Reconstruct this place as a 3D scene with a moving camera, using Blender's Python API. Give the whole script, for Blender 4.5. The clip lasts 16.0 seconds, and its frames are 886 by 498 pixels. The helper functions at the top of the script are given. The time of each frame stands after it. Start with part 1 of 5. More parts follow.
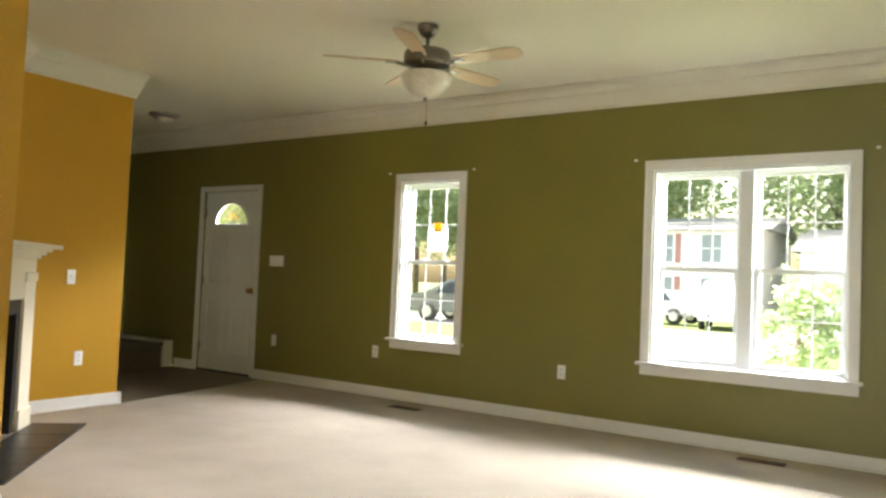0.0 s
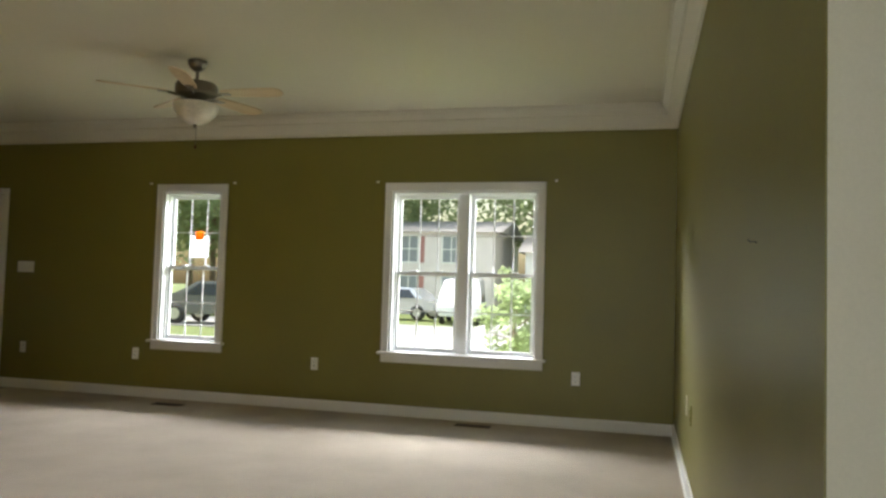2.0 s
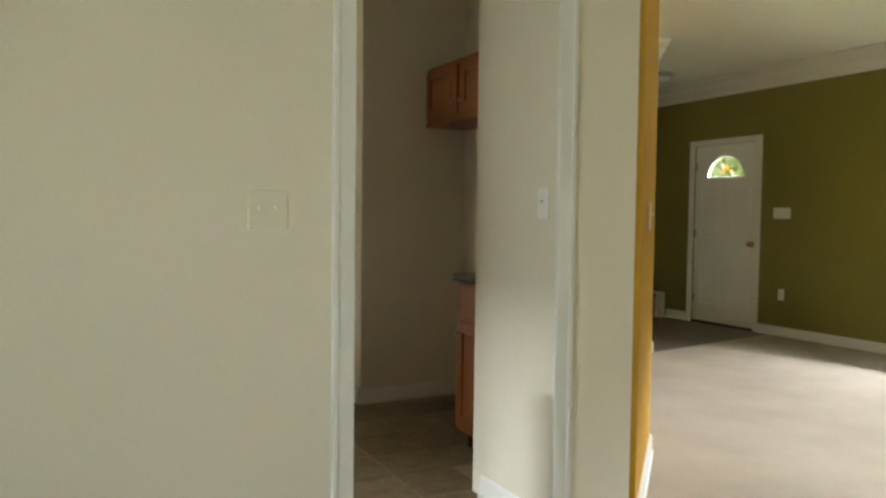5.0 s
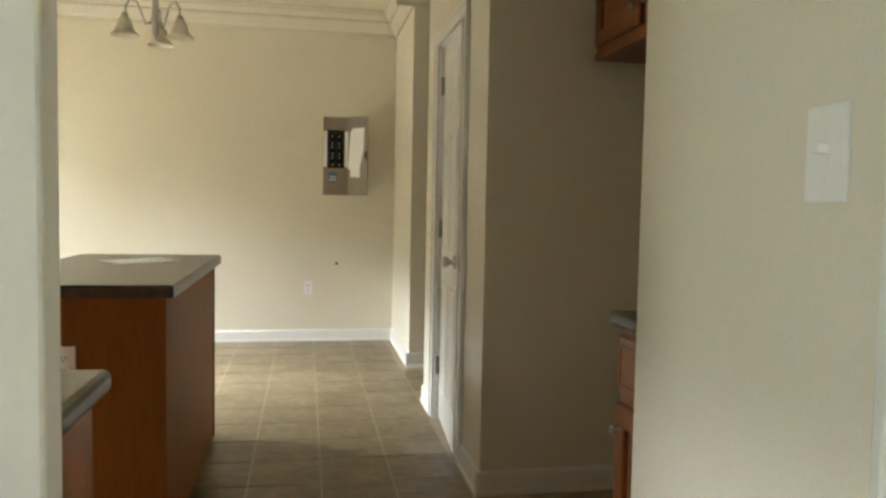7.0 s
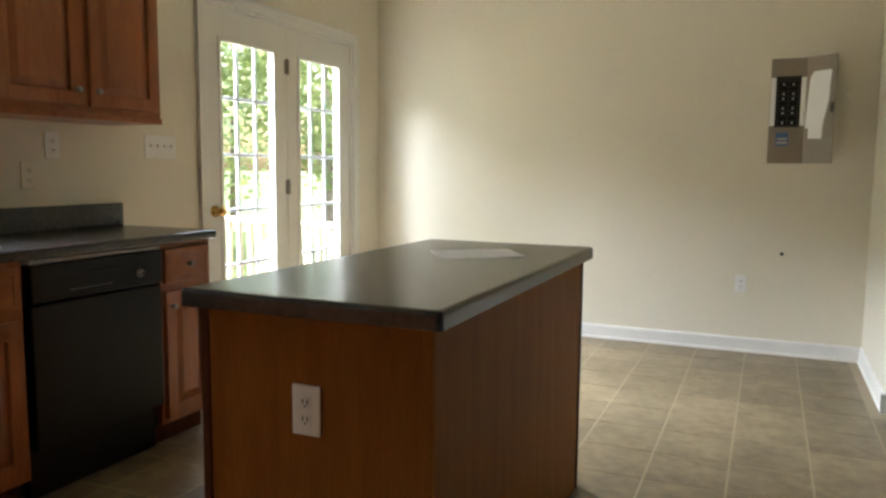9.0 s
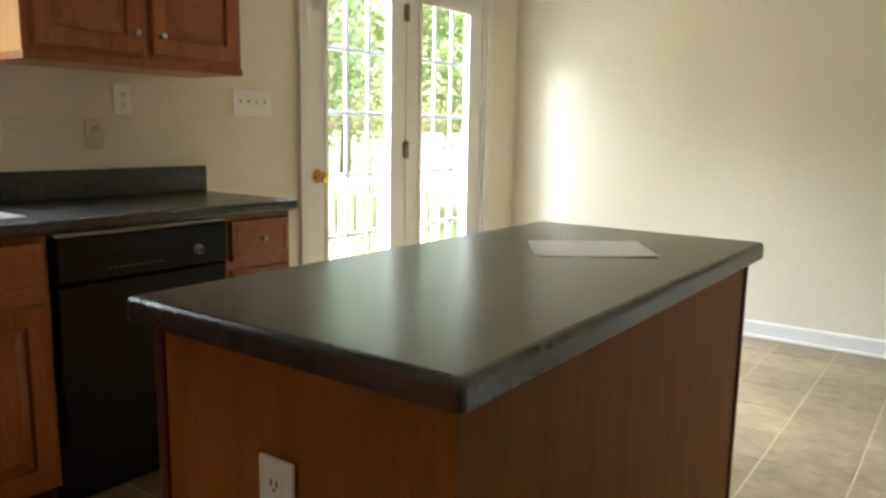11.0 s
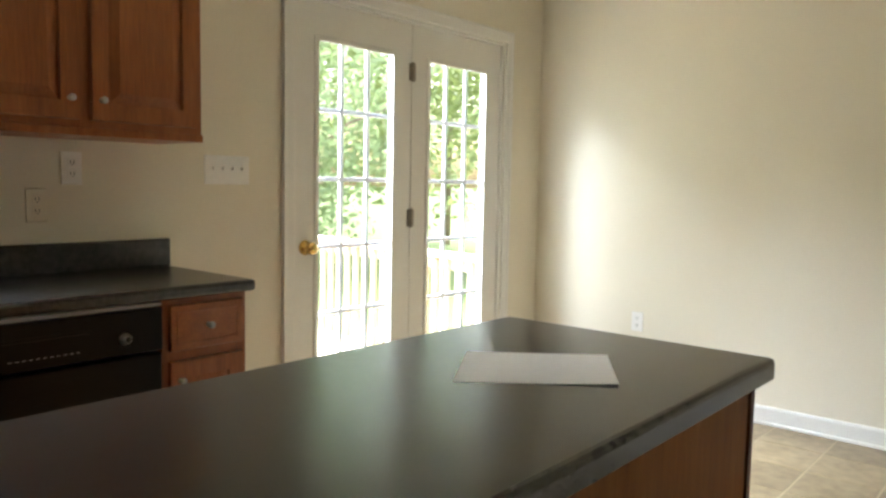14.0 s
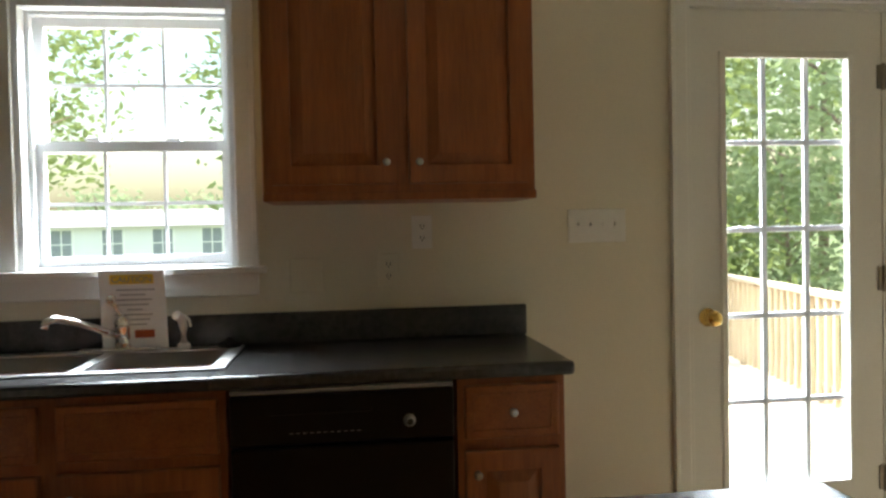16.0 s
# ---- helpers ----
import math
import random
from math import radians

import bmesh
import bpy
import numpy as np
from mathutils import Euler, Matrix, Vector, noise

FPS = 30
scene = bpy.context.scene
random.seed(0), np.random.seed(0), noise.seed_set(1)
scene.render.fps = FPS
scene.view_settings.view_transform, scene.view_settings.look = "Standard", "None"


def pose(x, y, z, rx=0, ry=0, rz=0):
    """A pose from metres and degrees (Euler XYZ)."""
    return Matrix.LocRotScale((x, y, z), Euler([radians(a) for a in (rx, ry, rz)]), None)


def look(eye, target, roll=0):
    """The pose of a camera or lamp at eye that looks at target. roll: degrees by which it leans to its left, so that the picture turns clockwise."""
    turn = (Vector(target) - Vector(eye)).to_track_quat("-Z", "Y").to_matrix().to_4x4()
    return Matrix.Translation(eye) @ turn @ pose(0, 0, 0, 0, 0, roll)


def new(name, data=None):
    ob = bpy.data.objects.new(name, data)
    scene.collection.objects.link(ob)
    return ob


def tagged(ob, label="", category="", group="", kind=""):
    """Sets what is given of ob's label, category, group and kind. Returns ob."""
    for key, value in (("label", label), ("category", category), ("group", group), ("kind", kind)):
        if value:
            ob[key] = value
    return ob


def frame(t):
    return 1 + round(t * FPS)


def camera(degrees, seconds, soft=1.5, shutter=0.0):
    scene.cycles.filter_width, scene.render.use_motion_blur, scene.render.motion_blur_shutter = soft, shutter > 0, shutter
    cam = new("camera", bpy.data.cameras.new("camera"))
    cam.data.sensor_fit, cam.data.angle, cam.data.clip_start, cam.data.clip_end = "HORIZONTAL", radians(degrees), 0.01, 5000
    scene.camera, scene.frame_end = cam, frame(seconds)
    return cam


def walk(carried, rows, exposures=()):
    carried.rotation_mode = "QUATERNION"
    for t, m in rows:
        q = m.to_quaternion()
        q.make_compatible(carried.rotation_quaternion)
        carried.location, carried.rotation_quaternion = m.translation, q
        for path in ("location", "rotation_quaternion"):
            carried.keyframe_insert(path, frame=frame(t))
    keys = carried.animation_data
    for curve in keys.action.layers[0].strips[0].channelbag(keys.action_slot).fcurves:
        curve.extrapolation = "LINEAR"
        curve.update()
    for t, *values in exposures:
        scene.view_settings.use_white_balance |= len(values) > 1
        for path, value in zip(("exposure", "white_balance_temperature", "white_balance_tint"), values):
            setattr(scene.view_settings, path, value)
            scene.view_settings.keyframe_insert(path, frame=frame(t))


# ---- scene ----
cam = camera(61.0, 16.0, 2.6)
PATH = [
    (0, (-0.833, -2.642, 1.147), (0.833, -1.539, 1.23), 2.4),
    (0.5, (-1.045, -2.783, 1.215), (0.769, -1.944, 1.299), 2.6),
    (1, (-1.262, -2.839, 1.279), (0.651, -2.264, 1.376), 2.8),
    (1.5, (-1.439, -2.988, 1.162), (0.504, -2.529, 1.275), 2.3),
    (2, (-1.701, -3.013, 1.181), (0.231, -2.506, 1.285), 1.7),
    (2.5, (-1.9, -2.967, 1.211), (-0.041, -2.236, 1.32), 1.5),
    (3, (-2.185, -2.821, 1.222), (-0.442, -1.846, 1.328), 1.3),
    (3.5, (-2.343, -2.772, 1.224), (-0.821, -1.477, 1.292), 1.2),
    (4, (-2.191, -2.519, 1.21), (-0.932, -0.965, 1.221), 1.0),
    (4.5, (-1.998, -2.33, 1.213), (-0.942, -0.632, 1.164), 1.1),
    (6.8, (-0.824, -0.601, 1.193), (-0.375, 1.344, 1.078), 0.5),
    (7, (-0.756, -0.503, 1.194), (-0.395, 1.461, 1.074), 1.1),
    (7.5, (-0.63, -0.194, 1.188), (-0.523, 1.799, 1.062), 1.6),
    (8, (-0.586, 0.112, 1.214), (-0.814, 2.094, 1.077), 1.4),
    (8.5, (-0.555, 0.413, 1.214), (-1.135, 2.317, 1.024), 0.6),
    (9, (-0.587, 0.669, 1.199), (-1.375, 2.495, 0.986), 0.5),
    (9.5, (-0.612, 0.939, 1.209), (-1.599, 2.663, 0.982), 0.9),
    (10, (-0.638, 1.174, 1.197), (-1.797, 2.781, 0.923), 1.2),
    (12.5, (-0.798, 1.416, 1.194), (-1.902, 3.045, 0.836), 1.9),
    (13, (-0.628, 1.473, 1.224), (-1.679, 3.158, 0.992), 1.9),
    (13.5, (-0.645, 1.616, 1.25), (-1.731, 3.281, 1.037), 1.9),
    (14, (-0.713, 1.845, 1.254), (-2.008, 3.359, 1.082), 1.1),
    (14.5, (-0.699, 2.06, 1.288), (-2.282, 3.273, 1.139), 0.6),
    (15, (-0.747, 2.29, 1.271), (-2.545, 3.158, 1.142), -0.8),
    (15.5, (-0.847, 2.467, 1.243), (-2.756, 3.054, 1.14), -1.3),
    (16, (-0.837, 2.748, 1.29), (-2.819, 3.009, 1.24), -1.2),
]
walk(cam, [(t, look(eye, target, roll)) for t, eye, target, roll in PATH], [(0, 2.32, 6500, 13), (0.5, 2.05, 6450, 13), (1.5, 1.45, 6450, 13), (2.5, 1.2, 6450, 12), (3.0, 1.2, 6450, 12), (3.5, 1.35, 6400, 12), (4.5, 2.1, 6350, 10), (7.0, 2.7, 6250, 9), (7.5, 2.5, 6150, 10), (8.5, 2.4, 5850, 11), (10.0, 2.25, 5850, 10), (12.5, 3.3, 5850, 9), (13.5, 2.72, 5850, 10), (14.5, 2.3, 5850, 11), (15.2, 1.92, 5950, 11), (16.0, 1.72, 6050, 10)])

# ---- light and air ----
world = bpy.data.worlds.new("daylight")
scene.world = world
world.use_nodes = True
wn = world.node_tree
sky = wn.nodes.new("ShaderNodeTexSky")
sky.sky_type, sky.sun_disc = "NISHITA", False
sky.sun_elevation, sky.sun_rotation = radians(58), radians(0)
sky.air_density, sky.dust_density, sky.ozone_density = 1.8, 4.0, 0.4
wn.nodes["Background"].inputs["Strength"].default_value = 0.15
wn.links.new(sky.outputs["Color"], wn.nodes["Background"].inputs["Color"])

sun = new("sun", bpy.data.lights.new("sun", "SUN"))
sun.data.energy, sun.data.angle, sun.data.color = 3.4, radians(5), (1.0, 0.96, 0.9)
# elevation 58, along the house, so no patch falls inside
sun.matrix_world = pose(0, 0, 30, 32, 0, 180)


def sky_lamp(name, eye, target, sx, sy, watts, color=(0.95, 0.98, 1.0)):
    """An area lamp outside and above a window's head, in place of the sky there."""
    ob = new(name, bpy.data.lights.new(name, "AREA"))
    ob.data.shape, ob.data.size, ob.data.size_y, ob.data.energy, ob.data.color = "RECTANGLE", sx, sy, watts, color
    ob.matrix_world = look(eye, target)
    return ob


sky_lamp("sky_light_patio", (-7.4, 5.2, 5.0), (-2.2, 4.3, 3.0), 3.6, 3.4, 1650)
sky_lamp("sky_light_patio_side", (-4.6, 3.3, 1.7), (-2.0, 6.0, 1.4), 1.2, 2.0, 4)
sky_lamp("sky_light_sink", (-5.3, 1.4, 3.9), (-2.6, 2.04, 2.0), 1.8, 2.0, 165)
sky_lamp("sky_light_front", (10.4, -0.6, 4.25), (3.0, -0.6, 1.6), 16.0, 1.4, 3000)
sky_lamp("sky_light_front_side", (6.2, -3.4, 1.7), (4.3, -0.9, 1.3), 1.5, 1.7, 45)
sky_lamp("sky_light_dining", (-4.9, -2.3, 1.6), (-2.9, -2.3, 1.2), 2.2, 1.9, 36)

# ---- materials ----


def material(name, color, rough=0.6, metal=0.0, vary=0.06, scale=8.0, grain=60.0, bump=0.05, tint=None, coat=0.0, spec=0.5,
             stretch=(1, 1, 1), random=0.0, island=0.0):
    """A surface with large soft variation, fine grain and relief. vary: strength of both; tint: colour of the second tone."""
    m = bpy.data.materials.new(name)
    m.use_nodes = True
    n, l = m.node_tree.nodes, m.node_tree.links
    b = n["Principled BSDF"]
    b.inputs["Roughness"].default_value, b.inputs["Metallic"].default_value = rough, metal
    b.inputs["Coat Weight"].default_value, b.inputs["Specular IOR Level"].default_value = coat, spec
    tc = n.new("ShaderNodeTexCoord")
    mp = n.new("ShaderNodeMapping")
    mp.inputs["Scale"].default_value = stretch
    l.new(tc.outputs["Object"], mp.inputs["Vector"])
    if random:
        l.new(n.new("ShaderNodeObjectInfo").outputs["Location"], mp.inputs["Location"])
    big, fine = n.new("ShaderNodeTexNoise"), n.new("ShaderNodeTexNoise")
    big.inputs["Scale"].default_value, big.inputs["Detail"].default_value = scale, 4
    fine.inputs["Scale"].default_value, fine.inputs["Detail"].default_value = grain, 5
    for t in (big, fine):
        l.new(mp.outputs["Vector"], t.inputs["Vector"])
    add = n.new("ShaderNodeMath")
    add.operation = "ADD"
    l.new(big.outputs["Fac"], add.inputs[0])
    l.new(fine.outputs["Fac"], add.inputs[1])
    half = n.new("ShaderNodeMath")
    half.operation = "MULTIPLY"
    half.inputs[1].default_value = 0.5
    l.new(add.outputs[0], half.inputs[0])
    ramp = n.new("ShaderNodeValToRGB")
    second = tint or tuple(c * (1 - 3 * vary) for c in color)
    ramp.color_ramp.elements[0].position, ramp.color_ramp.elements[1].position = 0.32, 0.66
    ramp.color_ramp.elements[0].color, ramp.color_ramp.elements[1].color = (*second, 1), (*color, 1)
    l.new(half.outputs[0], ramp.inputs["Fac"])
    out = ramp.outputs["Color"]
    if random or island:
        src = n.new("ShaderNodeObjectInfo").outputs["Random"] if random else n.new("ShaderNodeNewGeometry").outputs["Random Per Island"]
        hsv = n.new("ShaderNodeHueSaturation")
        mr = n.new("ShaderNodeMapRange")
        mr.inputs["To Min"].default_value, mr.inputs["To Max"].default_value = 1 - (random or island), 1 + (random or island)
        l.new(src, mr.inputs["Value"])
        l.new(mr.outputs[0], hsv.inputs["Value"])
        l.new(out, hsv.inputs["Color"])
        out = hsv.outputs["Color"]
    l.new(out, b.inputs["Base Color"])
    if bump:
        bp = n.new("ShaderNodeBump")
        bp.inputs["Strength"].default_value, bp.inputs["Distance"].default_value = bump, 0.01
        l.new(fine.outputs["Fac"], bp.inputs["Height"])
        l.new(bp.outputs["Normal"], b.inputs["Normal"])
    return m


def glass_material(name):
    """Clear window glass: mostly straight through, with a faint mirror."""
    m = bpy.data.materials.new(name)
    m.use_nodes = True
    n, l = m.node_tree.nodes, m.node_tree.links
    n.remove(n["Principled BSDF"])
    tr, gl, mix, fr, mul = (n.new("ShaderNode" + k) for k in ("BsdfTransparent", "BsdfGlossy", "MixShader", "LayerWeight", "Math"))
    gl.inputs["Roughness"].default_value = 0.02
    tr.inputs["Color"].default_value = (0.95, 0.97, 0.96, 1)
    fr.inputs["Blend"].default_value = 0.2
    mul.operation = "MULTIPLY"
    mul.inputs[1].default_value = 0.25
    l.new(fr.outputs["Facing"], mul.inputs[0])
    l.new(mul.outputs[0], mix.inputs[0])
    l.new(tr.outputs[0], mix.inputs[1])
    l.new(gl.outputs[0], mix.inputs[2])
    l.new(mix.outputs[0], n["Material Output"].inputs["Surface"])
    return m


def see_through(m, color, share):
    """Lets part of the light through a thin leaf or sheet."""
    n, l = m.node_tree.nodes, m.node_tree.links
    tl, mix = n.new("ShaderNodeBsdfTranslucent"), n.new("ShaderNodeMixShader")
    tl.inputs["Color"].default_value = (*color, 1)
    mix.inputs[0].default_value = share
    l.new(n["Principled BSDF"].outputs[0], mix.inputs[1])
    l.new(tl.outputs[0], mix.inputs[2])
    l.new(mix.outputs[0], n["Material Output"].inputs["Surface"])
    return m


def wood_material(name, color, dark, rough=0.38, along="z"):
    """Stained wood with grain drawn out along one axis."""
    st = {"z": (9, 9, 0.7), "x": (0.7, 9, 9), "y": (9, 0.7, 9)}[along]
    return material(name, color, rough, vary=0.1, scale=2.2, grain=14, bump=0.03, tint=dark, coat=0.12, stretch=st)


GREEN = material("olive green wall paint", (0.222, 0.20, 0.036), 0.42, vary=0.05, scale=1.2, grain=160, bump=0.03, spec=0.55)
ORANGE = material("mustard orange wall paint", (0.56, 0.305, 0.022), 0.6, vary=0.03, scale=1.2, grain=160, bump=0.03, spec=0.2)
CREAM = material("cream wall paint", (0.79, 0.74, 0.61), 0.5, vary=0.025, scale=1.0, grain=160, bump=0.03)
CEILING = material("off-white ceiling paint", (0.73, 0.685, 0.555), 0.8, vary=0.03, scale=0.8, grain=220, bump=0.06)
WHITE = material("white trim paint", (0.80, 0.79, 0.75), 0.35, vary=0.02, scale=3, grain=90, bump=0.015)
VINYL = material("white vinyl sash", (0.82, 0.83, 0.83), 0.3, vary=0.015, scale=4, grain=60, bump=0.0)
CARPET = material("beige cut-pile carpet", (0.56, 0.49, 0.39), 0.95, vary=0.09, scale=2.0, grain=420, bump=0.6, tint=(0.43, 0.37, 0.29), spec=0.1)
FOYER = material("brown foyer floor", (0.17, 0.13, 0.09), 0.5, vary=0.1, scale=4, grain=60, bump=0.05)
TILE = material("mottled tan vinyl tile", (0.255, 0.196, 0.112), 0.36, vary=0.12, scale=6.0, grain=19, bump=0.03, tint=(0.11, 0.08, 0.041), random=0.14)
GROUT = material("pale tile joint", (0.36, 0.295, 0.19), 0.5, vary=0.04, scale=9, grain=90, bump=0.02)
CAB = wood_material("chestnut stained cabinet wood", (0.37, 0.125, 0.033), (0.22, 0.066, 0.017))
CABH = wood_material("chestnut stained rail wood", (0.37, 0.125, 0.033), (0.22, 0.066, 0.017), along="y")
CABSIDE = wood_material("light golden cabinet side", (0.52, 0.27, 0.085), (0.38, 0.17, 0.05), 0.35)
PANELWOOD = wood_material("brown island veneer", (0.31, 0.118, 0.02), (0.22, 0.078, 0.013), 0.5)
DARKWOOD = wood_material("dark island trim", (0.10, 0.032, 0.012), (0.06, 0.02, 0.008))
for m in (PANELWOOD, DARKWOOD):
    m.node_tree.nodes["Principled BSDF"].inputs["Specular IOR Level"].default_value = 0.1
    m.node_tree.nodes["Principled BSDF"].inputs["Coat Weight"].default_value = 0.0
COUNTER = material("charcoal speckled laminate", (0.058, 0.058, 0.056), 0.26, vary=0.12, scale=40, grain=520, bump=0.02, tint=(0.016, 0.016, 0.016), spec=0.7)
BLACK = material("black appliance enamel", (0.006, 0.006, 0.0065), 0.3, vary=0.05, scale=3, grain=60, bump=0.0, spec=0.18)
GREYTRIM = material("grey appliance trim", (0.30, 0.30, 0.31), 0.35, vary=0.05, bump=0.0)
STEEL = material("brushed stainless steel", (0.74, 0.74, 0.73), 0.38, 1.0, vary=0.06, scale=6, grain=180, bump=0.02)
CHROME = material("polished chrome", (0.82, 0.82, 0.83), 0.08, 1.0, vary=0.02, bump=0.0)
NICKEL = material("brushed nickel", (0.55, 0.52, 0.48), 0.28, 1.0, vary=0.05, bump=0.0)
PEWTER = material("dull pewter fan metal", (0.30, 0.27, 0.23), 0.33, 1.0, vary=0.06, bump=0.0)
BRASS = material("polished brass", (0.78, 0.52, 0.16), 0.16, 1.0, vary=0.05, bump=0.0)
CRYSTAL = material("clear glass knob", (0.75, 0.75, 0.74), 0.06, 0.35, vary=0.1, scale=60, bump=0.0, coat=1.0)
BLADE = wood_material("pale maple fan blade", (0.72, 0.56, 0.36), (0.60, 0.43, 0.25), 0.4, "x")
FROST = material("frosted alabaster glass", (0.80, 0.74, 0.60), 0.35, vary=0.08, scale=14, grain=50, bump=0.02, coat=0.4)
PLASTIC = material("white switch plastic", (0.86, 0.85, 0.82), 0.35, vary=0.02, bump=0.0)
SLOT = material("dark slot", (0.03, 0.028, 0.025), 0.6, vary=0.1, bump=0.0)
CROWNWHITE = material("off-white moulding paint", (0.72, 0.685, 0.57), 0.5, vary=0.02, scale=3, grain=90, bump=0.015)
SHUTTER = material("faded red shutter paint", (0.42, 0.20, 0.17), 0.7, vary=0.05, bump=0.0)
PAPER = material("white paper sheet", (0.90, 0.90, 0.90), 0.5, vary=0.02, scale=5, grain=100, bump=0.02)
YELLOW = material("yellow print", (0.85, 0.60, 0.03), 0.7, vary=0.03, bump=0.0)
REDINK = material("rust red print", (0.50, 0.10, 0.03), 0.7, vary=0.05, bump=0.0)
ORANGEINK = material("orange sticker", (0.95, 0.42, 0.02), 0.6, vary=0.03, bump=0.0)
INK = material("grey print", (0.32, 0.32, 0.34), 0.7, vary=0.05, bump=0.0)
BLUE = material("blue label", (0.08, 0.17, 0.38), 0.5, vary=0.05, bump=0.0)
PANELGREY = material("taupe panel enamel", (0.30, 0.25, 0.19), 0.4, vary=0.05, bump=0.0)
SLATE = material("dark slate hearth", (0.022, 0.017, 0.014), 0.4, vary=0.2, scale=7, grain=40, bump=0.1)
SOOT = material("black firebox", (0.012, 0.011, 0.01), 0.7, vary=0.2, scale=9, grain=50, bump=0.1)
MANTEL = material("cream mantel paint", (0.80, 0.73, 0.56), 0.4, vary=0.03, scale=3, grain=90, bump=0.02)
BAR = see_through(material("white plastic glazing bar", (0.85, 0.86, 0.88), 0.35, vary=0.015, bump=0.0), (0.80, 0.84, 0.90), 0.1)
GLASS = glass_material("window glass")
STAIN_A = material("amber stained glass", (0.80, 0.36, 0.03), 0.2, vary=0.1, bump=0.0)
STAIN_B = material("green textured glass", (0.30, 0.52, 0.16), 0.2, vary=0.25, scale=30, bump=0.0)
LEADING = material("brass leading", (0.30, 0.24, 0.12), 0.4, 0.7, vary=0.1, bump=0.0)
DECK = wood_material("weathered deck pine", (0.46, 0.38, 0.28), (0.32, 0.25, 0.17), 0.75, "y")
DECKV = wood_material("weathered rail pine", (0.46, 0.36, 0.24), (0.33, 0.25, 0.16), 0.75, "z")
GRASS = material("summer lawn", (0.17, 0.20, 0.065), 0.9, vary=0.2, scale=1.5, grain=90, bump=0.4, tint=(0.09, 0.13, 0.03))
ROAD = material("pale worn concrete street", (0.36, 0.35, 0.33), 0.85, vary=0.1, scale=2, grain=120, bump=0.1)
DRIVE = material("pale concrete drive", (0.62, 0.60, 0.56), 0.8, vary=0.08, scale=2, grain=80, bump=0.05)
BARK = material("scaly pine bark", (0.38, 0.28, 0.21), 0.9, vary=0.25, scale=9, grain=26, bump=0.8, tint=(0.09, 0.065, 0.05), stretch=(1, 1, 0.5))
LEAF = material("light green leaves", (0.23, 0.27, 0.10), 0.6, vary=0.12, scale=1.2, grain=8, bump=0.0, tint=(0.12, 0.15, 0.05), island=0.35)
# lightened leaf colour, haze put in for far trees; some nearer trees share it
LEAFP = see_through(material("haze-paled leaves", (0.31, 0.36, 0.20), 0.7, vary=0.12, scale=1.0, grain=8, bump=0.0, tint=(0.19, 0.23, 0.11), island=0.3), (0.42, 0.50, 0.26), 0.5)
see_through(LEAF, (0.38, 0.44, 0.15), 0.45)
see_through(STAIN_A, (0.95, 0.40, 0.04), 0.5)
see_through(STAIN_B, (0.42, 0.62, 0.24), 0.6)
NOTICE = see_through(material("backlit notice paper", (0.80, 0.80, 0.82), 0.75, vary=0.02, bump=0.0), (0.75, 0.76, 0.80), 0.6)
STICKER = see_through(material("backlit orange sticker", (0.95, 0.42, 0.02), 0.6, vary=0.03, bump=0.0), (0.95, 0.40, 0.02), 0.5)
# pale base colour stands in for sky reflected in the house windows
HOUSEGLASS = material("house glass with painted sky reflection", (0.28, 0.30, 0.32), 0.1, vary=0.05, bump=0.0)
SIDING = material("pale lap siding", (0.78, 0.77, 0.75), 0.7, vary=0.04, scale=2, grain=60, bump=0.03)
BRICKRED = material("pinkish siding", (0.80, 0.73, 0.70), 0.75, vary=0.06, scale=2, grain=60, bump=0.03)
SHINGLE = material("grey roof shingle", (0.34, 0.32, 0.31), 0.9, vary=0.12, scale=5, grain=60, bump=0.2)
CARDARK = material("grey car paint", (0.16, 0.165, 0.17), 0.2, 0.3, vary=0.05, bump=0.0, coat=1.0)
CARWHITE = material("silver car paint", (0.55, 0.56, 0.58), 0.2, 0.4, vary=0.03, bump=0.0, coat=1.0)
CARGLASS = material("dark car window", (0.03, 0.035, 0.04), 0.05, vary=0.05, bump=0.0)
RUBBER = material("black rubber", (0.02, 0.02, 0.02), 0.7, vary=0.1, bump=0.0)

# ---- building helpers ----


def bx(bm, x0, x1, y0, y1, z0, z1, bevel=0.0):
    """Adds a box, its edges rounded by bevel."""
    vs = [bm.verts.new((x, y, z)) for z in (min(z0, z1), max(z0, z1)) for y in (min(y0, y1), max(y0, y1)) for x in (min(x0, x1), max(x0, x1))]
    fs = [bm.faces.new([vs[i] for i in q]) for q in ((0, 2, 3, 1), (4, 5, 7, 6), (0, 1, 5, 4), (2, 6, 7, 3), (1, 3, 7, 5), (0, 4, 6, 2))]
    if bevel:
        es = list({e for f in fs for e in f.edges})
        bmesh.ops.bevel(bm, geom=es, offset=bevel, segments=2, profile=0.5, affect="EDGES", clamp_overlap=True)
    return bm


def box(*a, **k):
    return bx(bmesh.new(), *a, **k)


